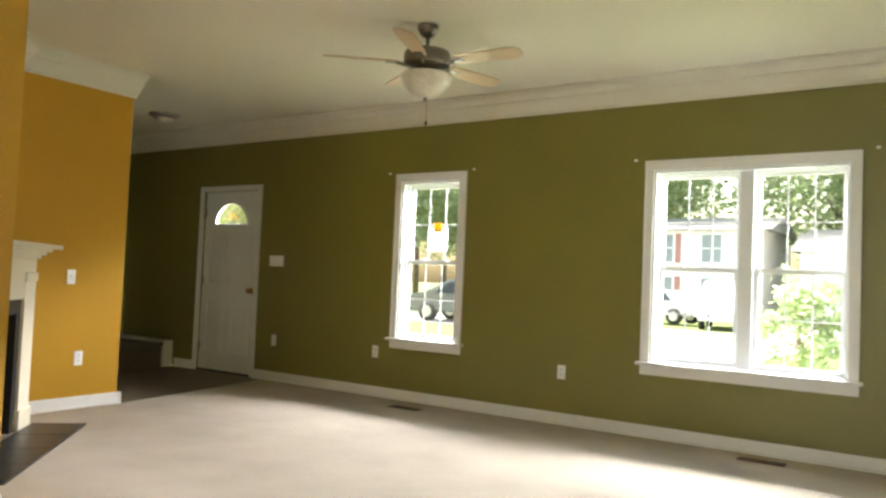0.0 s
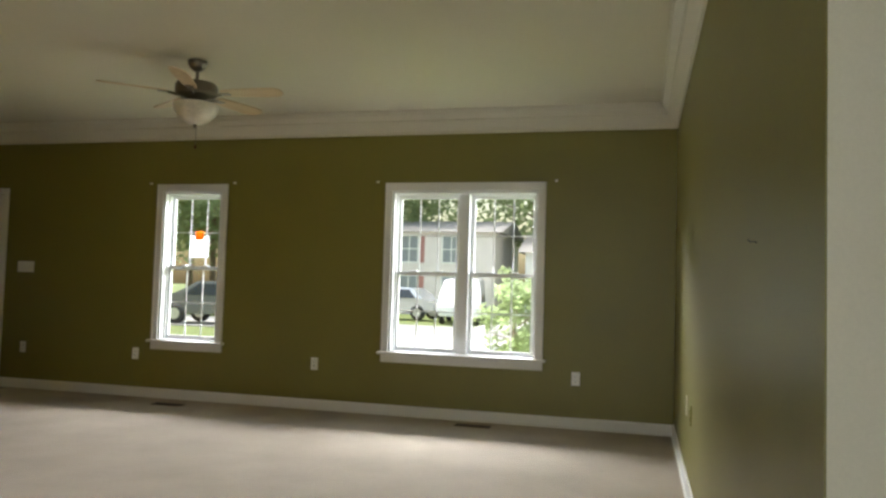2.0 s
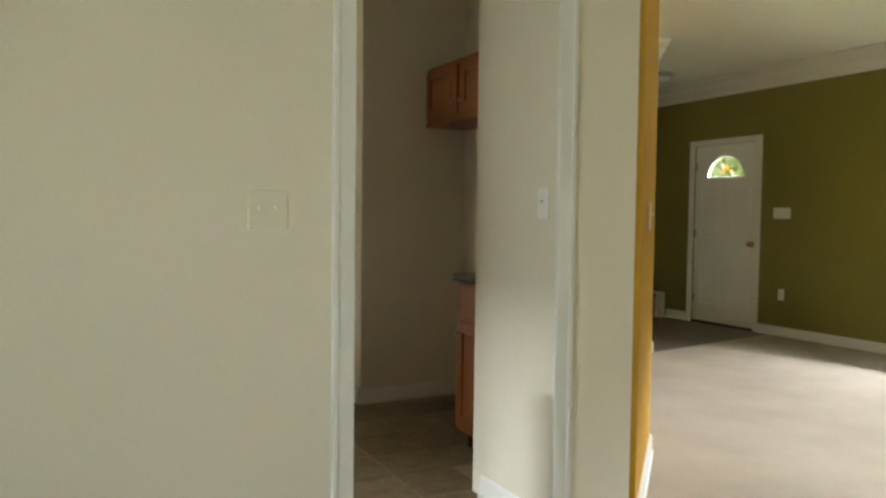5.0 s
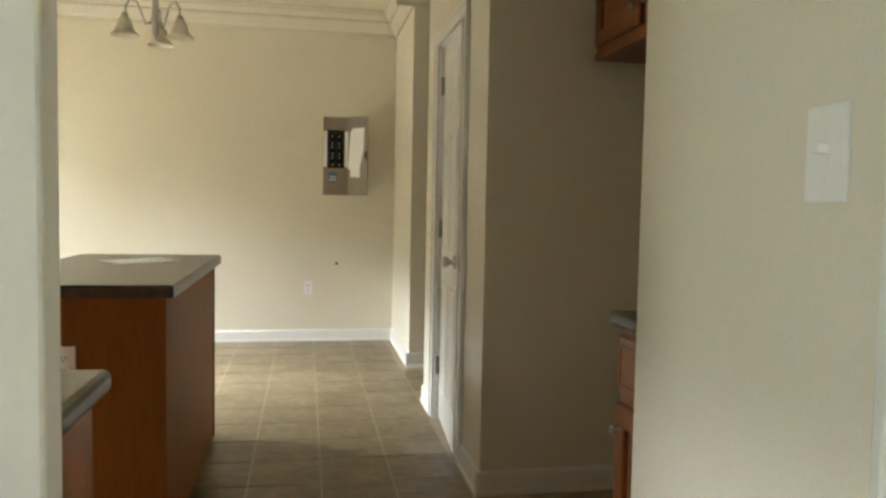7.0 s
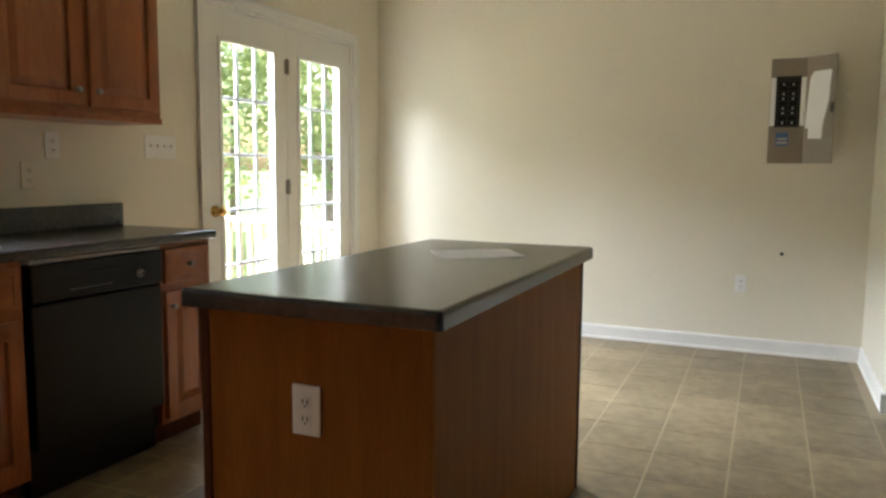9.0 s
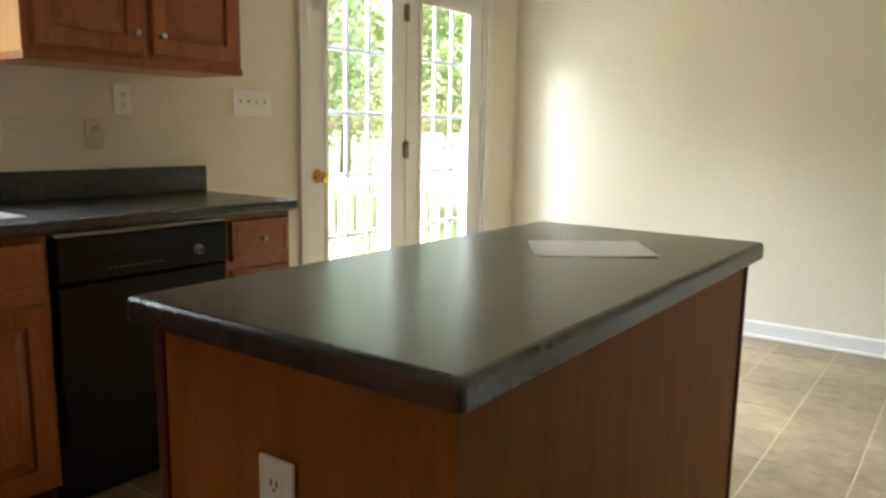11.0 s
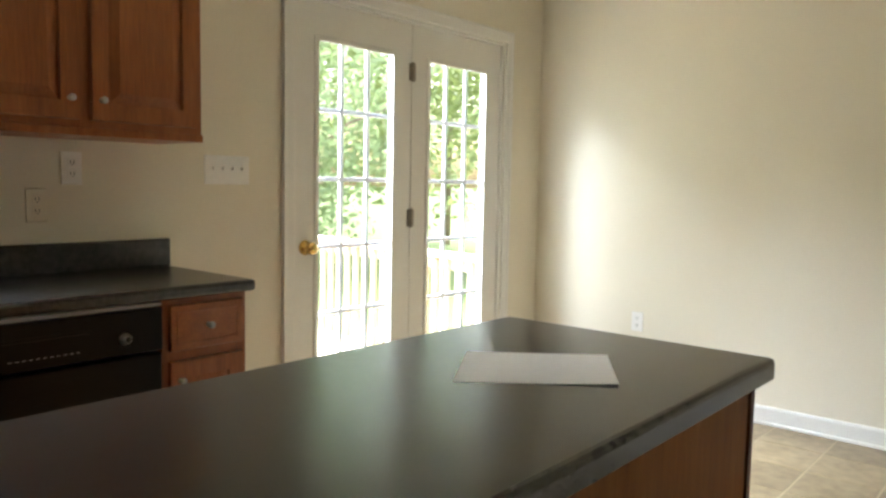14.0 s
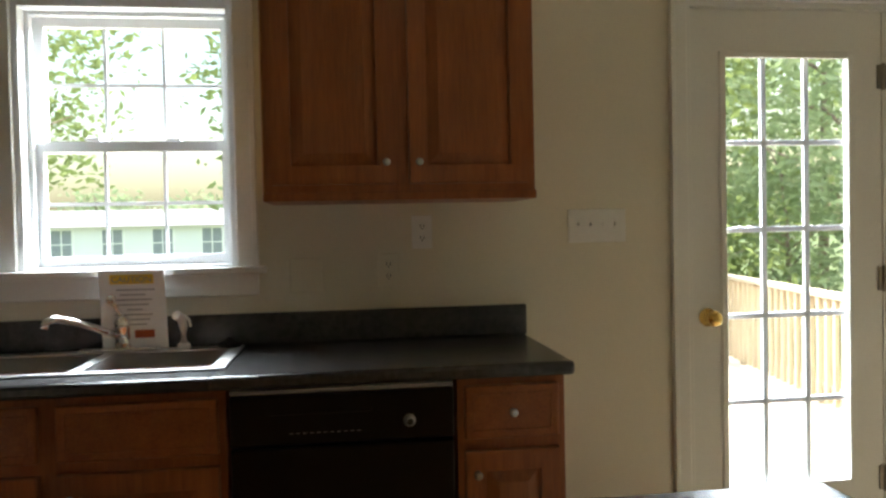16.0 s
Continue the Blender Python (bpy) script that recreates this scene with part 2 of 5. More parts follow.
def lathe(bm, profile, at=(0, 0, 0), axis="z", seg=24):
    """Turns a profile of (radius, height) about an axis through at."""
    turn = {"z": Matrix(), "x": Matrix.Rotation(radians(90), 4, "Y"), "y": Matrix.Rotation(radians(-90), 4, "X")}[axis]
    m = Matrix.Translation(at) @ turn
    rings = []
    for r, h in profile:
        rings.append([bm.verts.new(m @ Vector((max(r, 1e-4) * math.cos(a), max(r, 1e-4) * math.sin(a), h))) for a in (2 * math.pi * i / seg for i in range(seg))])
    for a, b in zip(rings, rings[1:]):
        for i in range(seg):
            f = bm.faces.new((a[i], a[(i + 1) % seg], b[(i + 1) % seg], b[i]))
            f.smooth = True
    bm.faces.new(rings[0][::-1])
    bm.faces.new(rings[-1])
    return bm


def tube(bm, pts, r, seg=10):
    """A round bar along points; r: one radius, or one for each point."""
    rs = r if isinstance(r, (list, tuple)) else [r] * len(pts)
    ps = [Vector(p) for p in pts]
    rings = []
    for i, p in enumerate(ps):
        d = (ps[min(i + 1, len(ps) - 1)] - ps[max(i - 1, 0)]).normalized()
        q = d.to_track_quat("Z", "Y").to_matrix()
        rings.append([bm.verts.new(p + q @ Vector((rs[i] * math.cos(a), rs[i] * math.sin(a), 0))) for a in (2 * math.pi * k / seg for k in range(seg))])
    for a, b in zip(rings, rings[1:]):
        for i in range(seg):
            f = bm.faces.new((a[i], a[(i + 1) % seg], b[(i + 1) % seg], b[i]))
            f.smooth = True
    bm.faces.new(rings[0][::-1])
    bm.faces.new(rings[-1])
    return bm


def prism(bm, outline, z0, z1):
    """Raises a flat outline of (x, y) points from z0 to z1."""
    lo, hi = [bm.verts.new((x, y, z0)) for x, y in outline], [bm.verts.new((x, y, z1)) for x, y in outline]
    n = len(outline)
    bm.faces.new(lo[::-1])
    bm.faces.new(hi)
    for i in range(n):
        bm.faces.new((lo[i], lo[(i + 1) % n], hi[(i + 1) % n], hi[i]))
    return bm


def sweep(bm, profile, a, b, inward, mitre=(0, 0)):
    """A moulding of profile (out, up) points from a to b along a wall; inward: the way into the room; mitre: run past each end for each unit out."""
    a, b, w = Vector(a), Vector(b), Vector(inward).normalized()
    d = (b - a).normalized()
    rings = [[bm.verts.new(p + e * o + w * o + Vector((0, 0, u))) for o, u in profile] for p, e in ((a, d * -mitre[0]), (b, d * mitre[1]))]
    n = len(profile)
    for i in range(n):
        bm.faces.new((rings[0][i], rings[1][i], rings[1][(i + 1) % n], rings[0][(i + 1) % n]))
    bm.faces.new(rings[0])
    bm.faces.new(rings[1][::-1])
    return bm


def linked(name, bm, mat):
    bmesh.ops.recalc_face_normals(bm, faces=bm.faces)
    me = bpy.data.meshes.new(name)
    bm.to_mesh(me)
    bm.free()
    me.materials.append(mat)
    return new(name, me)


def part(name, bm, mat, parent, label=""):
    """One mesh under a thing, in the thing's own coordinates."""
    ob = linked(name, bm, mat)
    ob.parent = parent
    return tagged(ob, label)


def thing(name, m=None, label="", category="", group="", kind=""):
    ob = new(name)
    ob.empty_display_size = 0.1
    ob.matrix_world = m or Matrix()
    return tagged(ob, label, category, group, kind)


def setting(name, bm, mat, label="", category=""):
    return tagged(linked(name, bm, mat), label, category, kind="structure")


def ring(bm, x0, x1, z0, z1, rim, y0, y1):
    """A rectangular frame in one piece."""
    loops = []
    for a in (0.0, rim):
        for y in (y0, y1):
            loops.append([bm.verts.new(p) for p in ((x0 + a, y, z0 + a), (x1 - a, y, z0 + a), (x1 - a, y, z1 - a), (x0 + a, y, z1 - a))])
    of, ob_, nf, nb = loops
    for i in range(4):
        j = (i + 1) % 4
        for q in ((of[i], of[j], nf[j], nf[i]), (ob_[j], ob_[i], nb[i], nb[j]), (of[j], of[i], ob_[i], ob_[j]), (nf[i], nf[j], nb[j], nb[i])):
            bm.faces.new(q)
    return bm


FRONT, REAR, FAR, SIDE, NORTH = 4.95, -3.46, 6.0, -3.31, 0.14   # inner faces of the walls
TOP = 2.80


def wall_x(bm, x0, x1, y0, y1, z1, holes=()):
    """A wall of constant x with openings (ya, yb, za, zb)."""
    y = y0
    for ya, yb, za, zb in sorted(holes):
        bx(bm, x0, x1, y, ya, 0, z1)
        if za > 0:
            bx(bm, x0, x1, ya, yb, 0, za)
        bx(bm, x0, x1, ya, yb, zb, z1)
        y = yb
    return bx(bm, x0, x1, y, y1, 0, z1)


# ---- the shell ----
setting("wall_front", wall_x(bmesh.new(), FRONT, FRONT + 0.16, -3.45, 6.4, TOP + 0.1,
        [(-2.13, -0.77, 0.57, 2.08), (1.02, 1.68, 0.57, 2.08), (3.655, 4.555, 0, 2.06)]), GREEN, "olive green painted front wall", "wall")
setting("wall_rear", wall_x(bmesh.new(), REAR - 0.16, REAR, -6.0, 6.2, TOP + 0.1,
        [(-3.2, -1.4, 0.3, 2.08), (1.69, 2.39, 1.17, 2.08), (4.0, 5.6, 0, 2.11)]), CREAM, "cream painted rear wall", "wall")
setting("wall_far", box(REAR, 0.0, FAR, FAR + 0.14, 0, TOP), CREAM, "cream painted breakfast-area wall", "wall")
bm = box(-0.28, FRONT, SIDE - 0.14, SIDE, 0, TOP)
bx(bm, -0.335, -0.28, SIDE - 0.003, SIDE, 0, TOP)
setting("wall_side", bm, GREEN, "olive green painted side wall", "wall")
setting("wall_dining", box(-0.335, -0.28, -6.0, SIDE - 0.003, 0, TOP), CREAM, "cream painted dining wall", "wall")
setting("wall_dining_end", box(REAR - 0.16, -0.28, -6.14, -6.0, 0, TOP), CREAM, "plain cream end wall", "wall")
# the wall with the doorway to the kitchen, and the short wall beside the passage
bm = bmesh.new()
bx(bm, REAR, -1.005, NORTH, NORTH + 0.12, 0, TOP)
bx(bm, -1.005, -0.142, NORTH, NORTH + 0.12, 2.07, TOP)
bx(bm, -0.142, 0.16, NORTH, NORTH + 0.12, 0, TOP)
bx(bm, -0.142, -0.02, NORTH + 0.12, 0.71, 0, TOP)
setting("wall_kitchen_doorway", bm, CREAM, "cream painted wall with a cased doorway", "wall")
# diagonal fireplace corner, painted orange
D, N = Vector((0.7071, 0.7071)), Vector((0.7071, -0.7071))


def strip(bm, a, b, thick, z0=0.0, z1=TOP):
    """A wall from plan point a to b, thick to the left of its way."""
    a, b = Vector(a), Vector(b)
    w = Vector((-(b - a).y, (b - a).x)).normalized() * thick
    return prism(bm, [tuple(a), tuple(b), tuple(b + w), tuple(a + w)], z0, z1)


E1 = (0.945, 0.885)
setting("wall_diagonal", strip(bmesh.new(), (0.19, 0.14), E1, 0.12), ORANGE, "mustard orange diagonal wall end", "wall")
setting("wall_recess", box(0.823, 0.86, 0.97, 1.96, 0, TOP), ORANGE, "mustard orange recess return", "wall")
# fireplace wall: y = x + 1.10
bm = bmesh.new()
for s0, s1, z0, z1 in ((1.175, 1.42, 0, TOP), (2.38, 2.95, 0, TOP), (1.42, 2.38, 0.86, TOP)):
    strip(bm, Vector((0, 1.10)) + D * s0, Vector((0, 1.10)) + D * s1, 0.14, z0, z1)
setting("wall_fireplace", bm, ORANGE, "mustard orange fireplace wall", "wall")
setting("wall_outlets", box(1.95, 3.0, 3.13, 3.27, 0, TOP), ORANGE, "mustard orange wall beside the fireplace", "wall")
setting("wall_foyer_return", box(2.915, 3.015, 3.27, 3.96, 0, TOP), GREEN, "dark green foyer return wall", "wall")
setting("wall_foyer_end", box(2.6, FRONT, 6.26, 6.4, 0, TOP), GREEN, "dark green foyer wall", "wall")
setting("wall_hall_north", box(0.0, 3.05, 4.925, FAR + 0.14, 0, TOP), CREAM, "cream hall wall beside the breakfast area", "wall")
setting("wall_hall_south", box(0.12, 2.875, 3.86, 3.96, 0, TOP), CREAM, "cream hall wall", "wall")
# pantry closet and appliance bay
bm = bmesh.new()
bx(bm, -0.04, 0.06, 2.46, 2.88, 0, TOP)
bx(bm, -0.04, 0.06, 2.88, 3.58, 2.05, TOP)
bx(bm, -0.04, 0.06, 3.58, 3.96, 0, TOP)
setting("wall_pantry", bm, CREAM, "cream pantry closet front wall", "wall")
setting("wall_pantry_side", box(0.06, 0.82, 2.46, 2.56, 0, TOP), CREAM, "cream pantry closet side wall", "wall")
setting("wall_bay", box(0.70, 0.82, 0.81, 2.46, 0, TOP), CREAM, "cream wall behind the side cabinets", "wall")
setting("wall_bay_end", box(-0.142, 0.70, 0.71, 0.81, 0, TOP), CREAM, "cream wall behind the passage", "wall")
setting("ceiling", box(REAR - 0.16, FRONT + 0.16, -6.14, 6.4, TOP, TOP + 0.12), CEILING, "off-white painted ceiling", "ceiling")

# floors
bm = prism(bmesh.new(), [(REAR, -6.0), (-0.28, -6.0), (-0.28, SIDE), (FRONT, SIDE), (FRONT, 3.44), (2.955, 3.09), (2.4, 3.2), (0.2, 1.1), (-0.05, 0.2), (REAR, 0.2)], -0.1, 0.0)
setting("floor_carpet", bm, CARPET, "worn beige cut-pile carpet", "carpet")
setting("floor_foyer", prism(bmesh.new(), [(2.955, 3.09), (FRONT, 3.44), (FRONT, 6.3), (0.2, 6.3), (0.2, 3.9), (2.86, 3.9)], -0.1, -0.006), FOYER, "dark brown foyer floor", "floor")
kitchen_floor = setting("floor_kitchen", box(REAR, 0.80, 0.2, 6.0, -0.1, -0.0025), GROUT, "tan vinyl tile kitchen floor", "floor")

# crown mouldings
CROWN = [(0, 0), (0, -0.20), (0.018, -0.20), (0.022, -0.175), (0.045, -0.155), (0.075, -0.105), (0.09, -0.104), (0.093, -0.088), (0.088, -0.082), (0.125, -0.045), (0.13, -0.02), (0.15, -0.018), (0.15, 0)]
CROWNS = [(o * 0.5, u * 1.05) for o, u in CROWN]
CROWNK = [(o * 0.85, u * 1.0) for o, u in CROWN]


def crown(a, b, inward, prof=CROWN, mitre=(0, 0)):
    setting("crown_trim", sweep(bmesh.new(), prof, (*a, TOP), (*b, TOP), (*inward, 0), mitre), CROWNWHITE, "white crown moulding", "moulding")


crown((FRONT, SIDE), (FRONT, 6.26), (-1, 0))
crown((-0.28, SIDE), (FRONT, SIDE), (0, 1))
crown((2.0, 3.13), (3.015, 3.13), (0, -1), CROWNS, (0, 1))
crown((3.015, 3.13), (3.015, 3.9), (1, 0), CROWNS, (1, 0))
crown((0.10, 0.05), (1.04, 0.99), (0.7071, -0.7071))
crown((0.88, 1.98), (2.06, 3.16), (0.7071, -0.7071))
crown((REAR, FAR), (0.0, FAR), (0, -1), CROWNK)
crown((REAR, 0.26), (REAR, FAR), (1, 0), CROWNK)
crown((0.0, 4.925), (0.0, FAR), (-1, 0), CROWNK)
crown((-0.13, 4.925), (3.05, 4.925), (0, -1), CROWNK)

# baseboards
BASE = [(0, 0), (0, 0.10), (0.008, 0.10), (0.013, 0.088), (0.015, 0.02), (0.022, 0.014), (0.022, 0)]


def baseboard(a, b, inward):
    setting("baseboard", sweep(bmesh.new(), BASE, (*a, -0.004), (*b, -0.004), (*inward, 0)), WHITE, "white painted baseboard", "baseboard")


baseboard((FRONT, SIDE), (FRONT, 3.60), (-1, 0))
baseboard((FRONT, 4.61), (FRONT, 4.95), (-1, 0))
baseboard((-0.335, SIDE), (FRONT, SIDE), (0, 1))
baseboard((2.03, 3.13), (3.037, 3.13), (0, -1))
baseboard((3.015, 3.11), (3.015, 3.9), (1, 0))
baseboard((0.19, 0.14), (0.96, 0.90), (0.7071, -0.7071))
baseboard((REAR, FAR), (0.0, FAR), (0, -1))
baseboard((REAR, 5.68), (REAR, FAR), (1, 0))
baseboard((0.0, 4.905), (0.0, FAR), (-1, 0))
baseboard((-0.022, 4.925), (3.05, 4.925), (0, -1))
baseboard((-0.04, 2.44), (-0.04, 2.815), (-1, 0))
baseboard((-0.04, 3.645), (-0.04, 3.96), (-1, 0))
baseboard((-0.062, 2.46), (0.70, 2.46), (0, -1))
baseboard((-0.142, 0.26), (-0.142, 0.73), (-1, 0))
baseboard((-0.335, -6.0), (-0.335, SIDE), (-1, 0))
baseboard((REAR, NORTH), (-1.02, NORTH), (0, -1))
baseboard((-0.03, NORTH), (0.19, NORTH), (0, -1))


def casing(parent, u0, u1, z1, w=0.07, z0=0.0, d=0.018):
    """White casing round an opening from u0 to u1, up to z1, on the near face (local y < 0)."""
    for name, a in (("casing_jamb", (u0 - w, u0)), ("casing_jamb", (u1, u1 + w)), ("casing_head", (u0 - w, u1 + w))):
        bm = bmesh.new()
        if name == "casing_head":
            bx(bm, *a, -d, 0.0, z1, z1 + w, 0.004)
            bx(bm, *a, -d - 0.006, -d + 0.001, z1 + w - 0.018, z1 + w, 0.003)
        else:
            bx(bm, *a, -d, 0.0, z0, z1, 0.004)
            o = a[0] if a[0] < u0 - 0.001 else a[1] - 0.018
            bx(bm, o, o + 0.018, -d - 0.006, -d + 0.001, z0, z1 + w, 0.003)
        part(name, bm, WHITE, parent)


# kitchen doorway casing and lining
dw = thing("doorway_1", pose(0, NORTH, 0), "white cased opening into the kitchen", "doorway", kind="structure")
casing(dw, -0.955, -0.205, 2.055)
part("jamb_lining", box(-1.005, -0.985, 0.0, 0.125, 0, 2.055, 0.002), WHITE, dw)
part("head_lining", box(-0.985, -0.142, 0.0, 0.125, 2.055, 2.07, 0.002), WHITE, dw)


def sash(root, name, u0, u1, z0, z1, y, cols, rows, mat=VINYL, rail=0.036, bar=0.012):
    """A sash with its rails, its glazing bars and one pane for each light."""
    t = 0.028
    bm = ring(bmesh.new(), u0, u1, z0, z1, rail, y, y + t)
    s = part(name, bm, mat, root)
    a0, a1, b0, b1 = u0 + rail, u1 - rail, z0 + rail, z1 - rail
    for i in range(1, cols):
        u = a0 + (a1 - a0) * i / cols
        part("glazing_bar", box(u - bar / 2, u + bar / 2, y + 0.0105, y + 0.0175, b0, b1, 0.001), mat, s)
    for j in range(1, rows):
        z = b0 + (b1 - b0) * j / rows
        part("glazing_bar", box(a0, a1, y + 0.011, y + 0.017, z - bar / 2, z + bar / 2, 0.001), mat, s)
    for i in range(cols):
        for j in range(rows):
            p = part("pane", box(a0 + (a1 - a0) * i / cols, a0 + (a1 - a0) * (i + 1) / cols, y + 0.012, y + 0.016,
                                 b0 + (b1 - b0) * j / rows, b0 + (b1 - b0) * (j + 1) / rows), GLASS, s)
            p.visible_shadow = False
    return s


def window(name, m, halves, width, z0, z1, meet, label, apron=0.075):
    """A cased double-hung window: halves side by side, in a hole of that width from z0 to z1."""
    w = thing(name, m, label, "window", kind="structure")
    h = width / 2
    casing(w, -h, h, z1, 0.07, z0 + 0.012)
    part("window_sill", box(-h - 0.095, h + 0.095, -0.06, 0.02, z0 - 0.012, z0 + 0.012, 0.004), WHITE, w)
    part("apron", box(-h - 0.07, h + 0.07, -0.017, 0.0, z0 - apron - 0.012, z0 - 0.013, 0.004), WHITE, w)
    bm = bmesh.new()
    for a in ((-h, -h + 0.02, z0, z1), (h - 0.02, h, z0, z1), (-h + 0.02, h - 0.02, z0, z0 + 0.02), (-h + 0.02, h - 0.02, z1 - 0.03, z1)):
        bx(bm, a[0], a[1], 0.0, 0.155, a[2], a[3], 0.002)
    part("window_frame", bm, VINYL, w)
    bm = bmesh.new()
    for a in ((-h + 0.02, -h + 0.034, z0 + 0.02, z1 - 0.03), (h - 0.034, h - 0.02, z0 + 0.02, z1 - 0.03), (-h + 0.034, h - 0.034, z1 - 0.044, z1 - 0.03)):
        bx(bm, a[0], a[1], 0.06, 0.086, a[2], a[3], 0.002)
    part("inner_stop", bm, VINYL, w)
    each = (width - 0.04 - 0.10 * (halves - 1)) / halves
    for i in range(halves):
        a = -h + 0.02 + i * (each + 0.10)
        if i:
            part("mullion", box(a - 0.10, a, 0.04, 0.15, z0 + 0.02, z1 - 0.03, 0.003), VINYL, w)
        sash(w, "upper_sash", a, a + each, meet - 0.018, z1 - 0.03, 0.121, 3, 2)
        low = sash(w, "lower_sash", a, a + each, z0 + 0.02, meet + 0.018, 0.088, 3, 2)
        for k in (0.3, 0.7):
            part("sash_lock", box(a + each * k - 0.025, a + each * k + 0.025, 0.078, 0.118, meet + 0.018, meet + 0.03, 0.004), VINYL, low)
    return w


window("window_1", pose(FRONT, 1.35, 0, 0, 0, -90), 1, 0.66, 0.57, 2.08, 1.31, "narrow white double-hung window with a notice taped on")
window("window_2", pose(FRONT, -1.45, 0, 0, 0, -90), 2, 1.36, 0.57, 2.08, 1.31, "wide white twin double-hung window")
window("window_3", pose(REAR, 2.04, 0, 0, 0, 90), 1, 0.70, 1.17, 2.08, 1.60, "white double-hung window over the sink")
window("window_4", pose(REAR, -2.3, 0, 0, 0, 90), 2, 1.80, 0.30, 2.08, 1.25, "white twin window of the dining area")


def hinge(parent, x, y, z, mat=PEWTER):
    bm = bmesh.new()
    lathe(bm, [(0.008, -0.05), (0.008, 0.05)], (x, y, z), seg=10)
    bx(bm, x - 0.022, x + 0.022, y, y + 0.008, z - 0.045, z + 0.045, 0.001)
    part("hinge", bm, mat, parent)


def knob(parent, x, y, z, mat, r=0.028, reach=0.06):
    """A door knob with its rosette, standing out towards local -y."""
    bm = lathe(bmesh.new(), [(r * 1.15, 0.0), (r * 1.15, 0.006), (r * 0.45, 0.012), (r * 0.4, reach * 0.45), (r * 0.8, reach * 0.55), (r, reach * 0.75), (r * 0.85, reach * 0.95), (r * 0.3, reach)], (x, y, z), "y", 20)
    bmesh.ops.scale(bm, vec=(1, -1, 1), space=Matrix.Translation((-x, -y, -z)), verts=bm.verts)
    return part("knob", bm, mat, parent)


# patio doors: one hung leaf and one fixed leaf, fifteen lights each
pd = thing("door_1", pose(REAR, 0, 0, 0, 0, 90), "white glazed patio double door with brass knob", "door", kind="structure")
casing(pd, 4.0, 5.6, 2.11, 0.065)
bm = bmesh.new()
for a in ((4.0, 4.02, 0.0, 2.11), (5.58, 5.60, 0.0, 2.11), (4.02, 5.58, 2.09, 2.11)):
    bx(bm, a[0], a[1], 0.0, 0.14, a[2], a[3], 0.002)
part("door_frame", bm, WHITE, pd)
part("threshold", box(4.0, 5.6, 0.0, 0.158, 0, 0.018, 0.003), SLOT, pd)
part("sill_strip", box(4.0, 5.6, 0.064, 0.11, 0.0185, 0.06, 0.003), SLOT, pd)
part("astragal", box(4.775, 4.825, 0.064, 0.078, 0.061, 2.09, 0.003), WHITE, pd)
for nm, a, g in (("hung_leaf", 4.023, 4.15), ("fixed_leaf", 4.803, 4.93)):
    b, gz0, gz1, gw = a + 0.774, 0.29, 1.92, 0.52
    bm = bmesh.new()
    for q in ((a, g, 0.02, 2.087), (g + gw, b, 0.02, 2.087), (g, g + gw, 0.02, gz0), (g, g + gw, gz1, 2.087)):
        bx(bm, q[0], q[1], 0.02, 0.062, q[2], q[3])
    leaf = part(nm, bm, WHITE, pd)
    bm = bmesh.new()
    for q in ((g - 0.012, g + 0.014, gz0 - 0.012, gz1 + 0.012), (g + gw - 0.014, g + gw + 0.012, gz0 - 0.012, gz1 + 0.012),
              (g + 0.014, g + gw - 0.014, gz0 - 0.012, gz0 + 0.014), (g + 0.014, g + gw - 0.014, gz1 - 0.014, gz1 + 0.012)):
        bx(bm, q[0], q[1], 0.012, 0.022, q[2], q[3], 0.004)
    part("glass_stop", bm, WHITE, leaf)
    for i in (1, 2):
        u = g + gw * i / 3
        part("glazing_bar", box(u - 0.0105, u + 0.0105, 0.033, 0.049, gz0, gz1, 0.003), BAR, leaf)
    for j in range(1, 5):
        z = gz0 + (gz1 - gz0) * j / 5
        part("glazing_bar", box(g, g + gw, 0.034, 0.048, z - 0.0105, z + 0.0105, 0.003), BAR, leaf)
    for i in range(3):
        for j in range(5):
            p = part("pane", box(g + gw * i / 3, g + gw * (i + 1) / 3, 0.038, 0.043, gz0 + (gz1 - gz0) * j / 5, gz0 + (gz1 - gz0) * (j + 1) / 5), GLASS, leaf)
            p.visible_shadow = False
knob(pd, 4.085, 0.02, 0.945, BRASS, 0.03, 0.07)
for z in (0.30, 1.07, 1.84):
    hinge(pd, 4.80, 0.012, z)

# front door with a fan light
fd = thing("door_2", pose(FRONT, 4.105, 0, 0, 0, -90), "closed white panelled front door with fan light", "door", kind="structure")
casing(fd, -0.45, 0.45, 2.06, 0.06)
bm = bmesh.new()
arc = [(0.27 * math.cos(math.pi * i / 18), 1.68 + 0.25 * math.sin(math.pi * i / 18)) for i in range(19)]
for q in ((-0.445, 0.445, 0.02, 1.68), (-0.445, -0.27, 1.68, 2.055), (0.27, 0.445, 1.68, 2.055)):
    bx(bm, q[0], q[1], 0.02, 0.06, q[2], q[3])
for (xa, za), (xb, zb) in zip(arc, arc[1:]):
    vs = [bm.verts.new((x, y, z)) for y in (0.02, 0.06) for x, z in ((xa, za), (xb, zb), (xb, 2.055), (xa, 2.055))]
    for q in ((0, 1, 2, 3), (7, 6, 5, 4), (0, 4, 5, 1), (2, 6, 7, 3)):
        bm.faces.new([vs[i] for i in q])
part("leaf", bm, WHITE, fd)
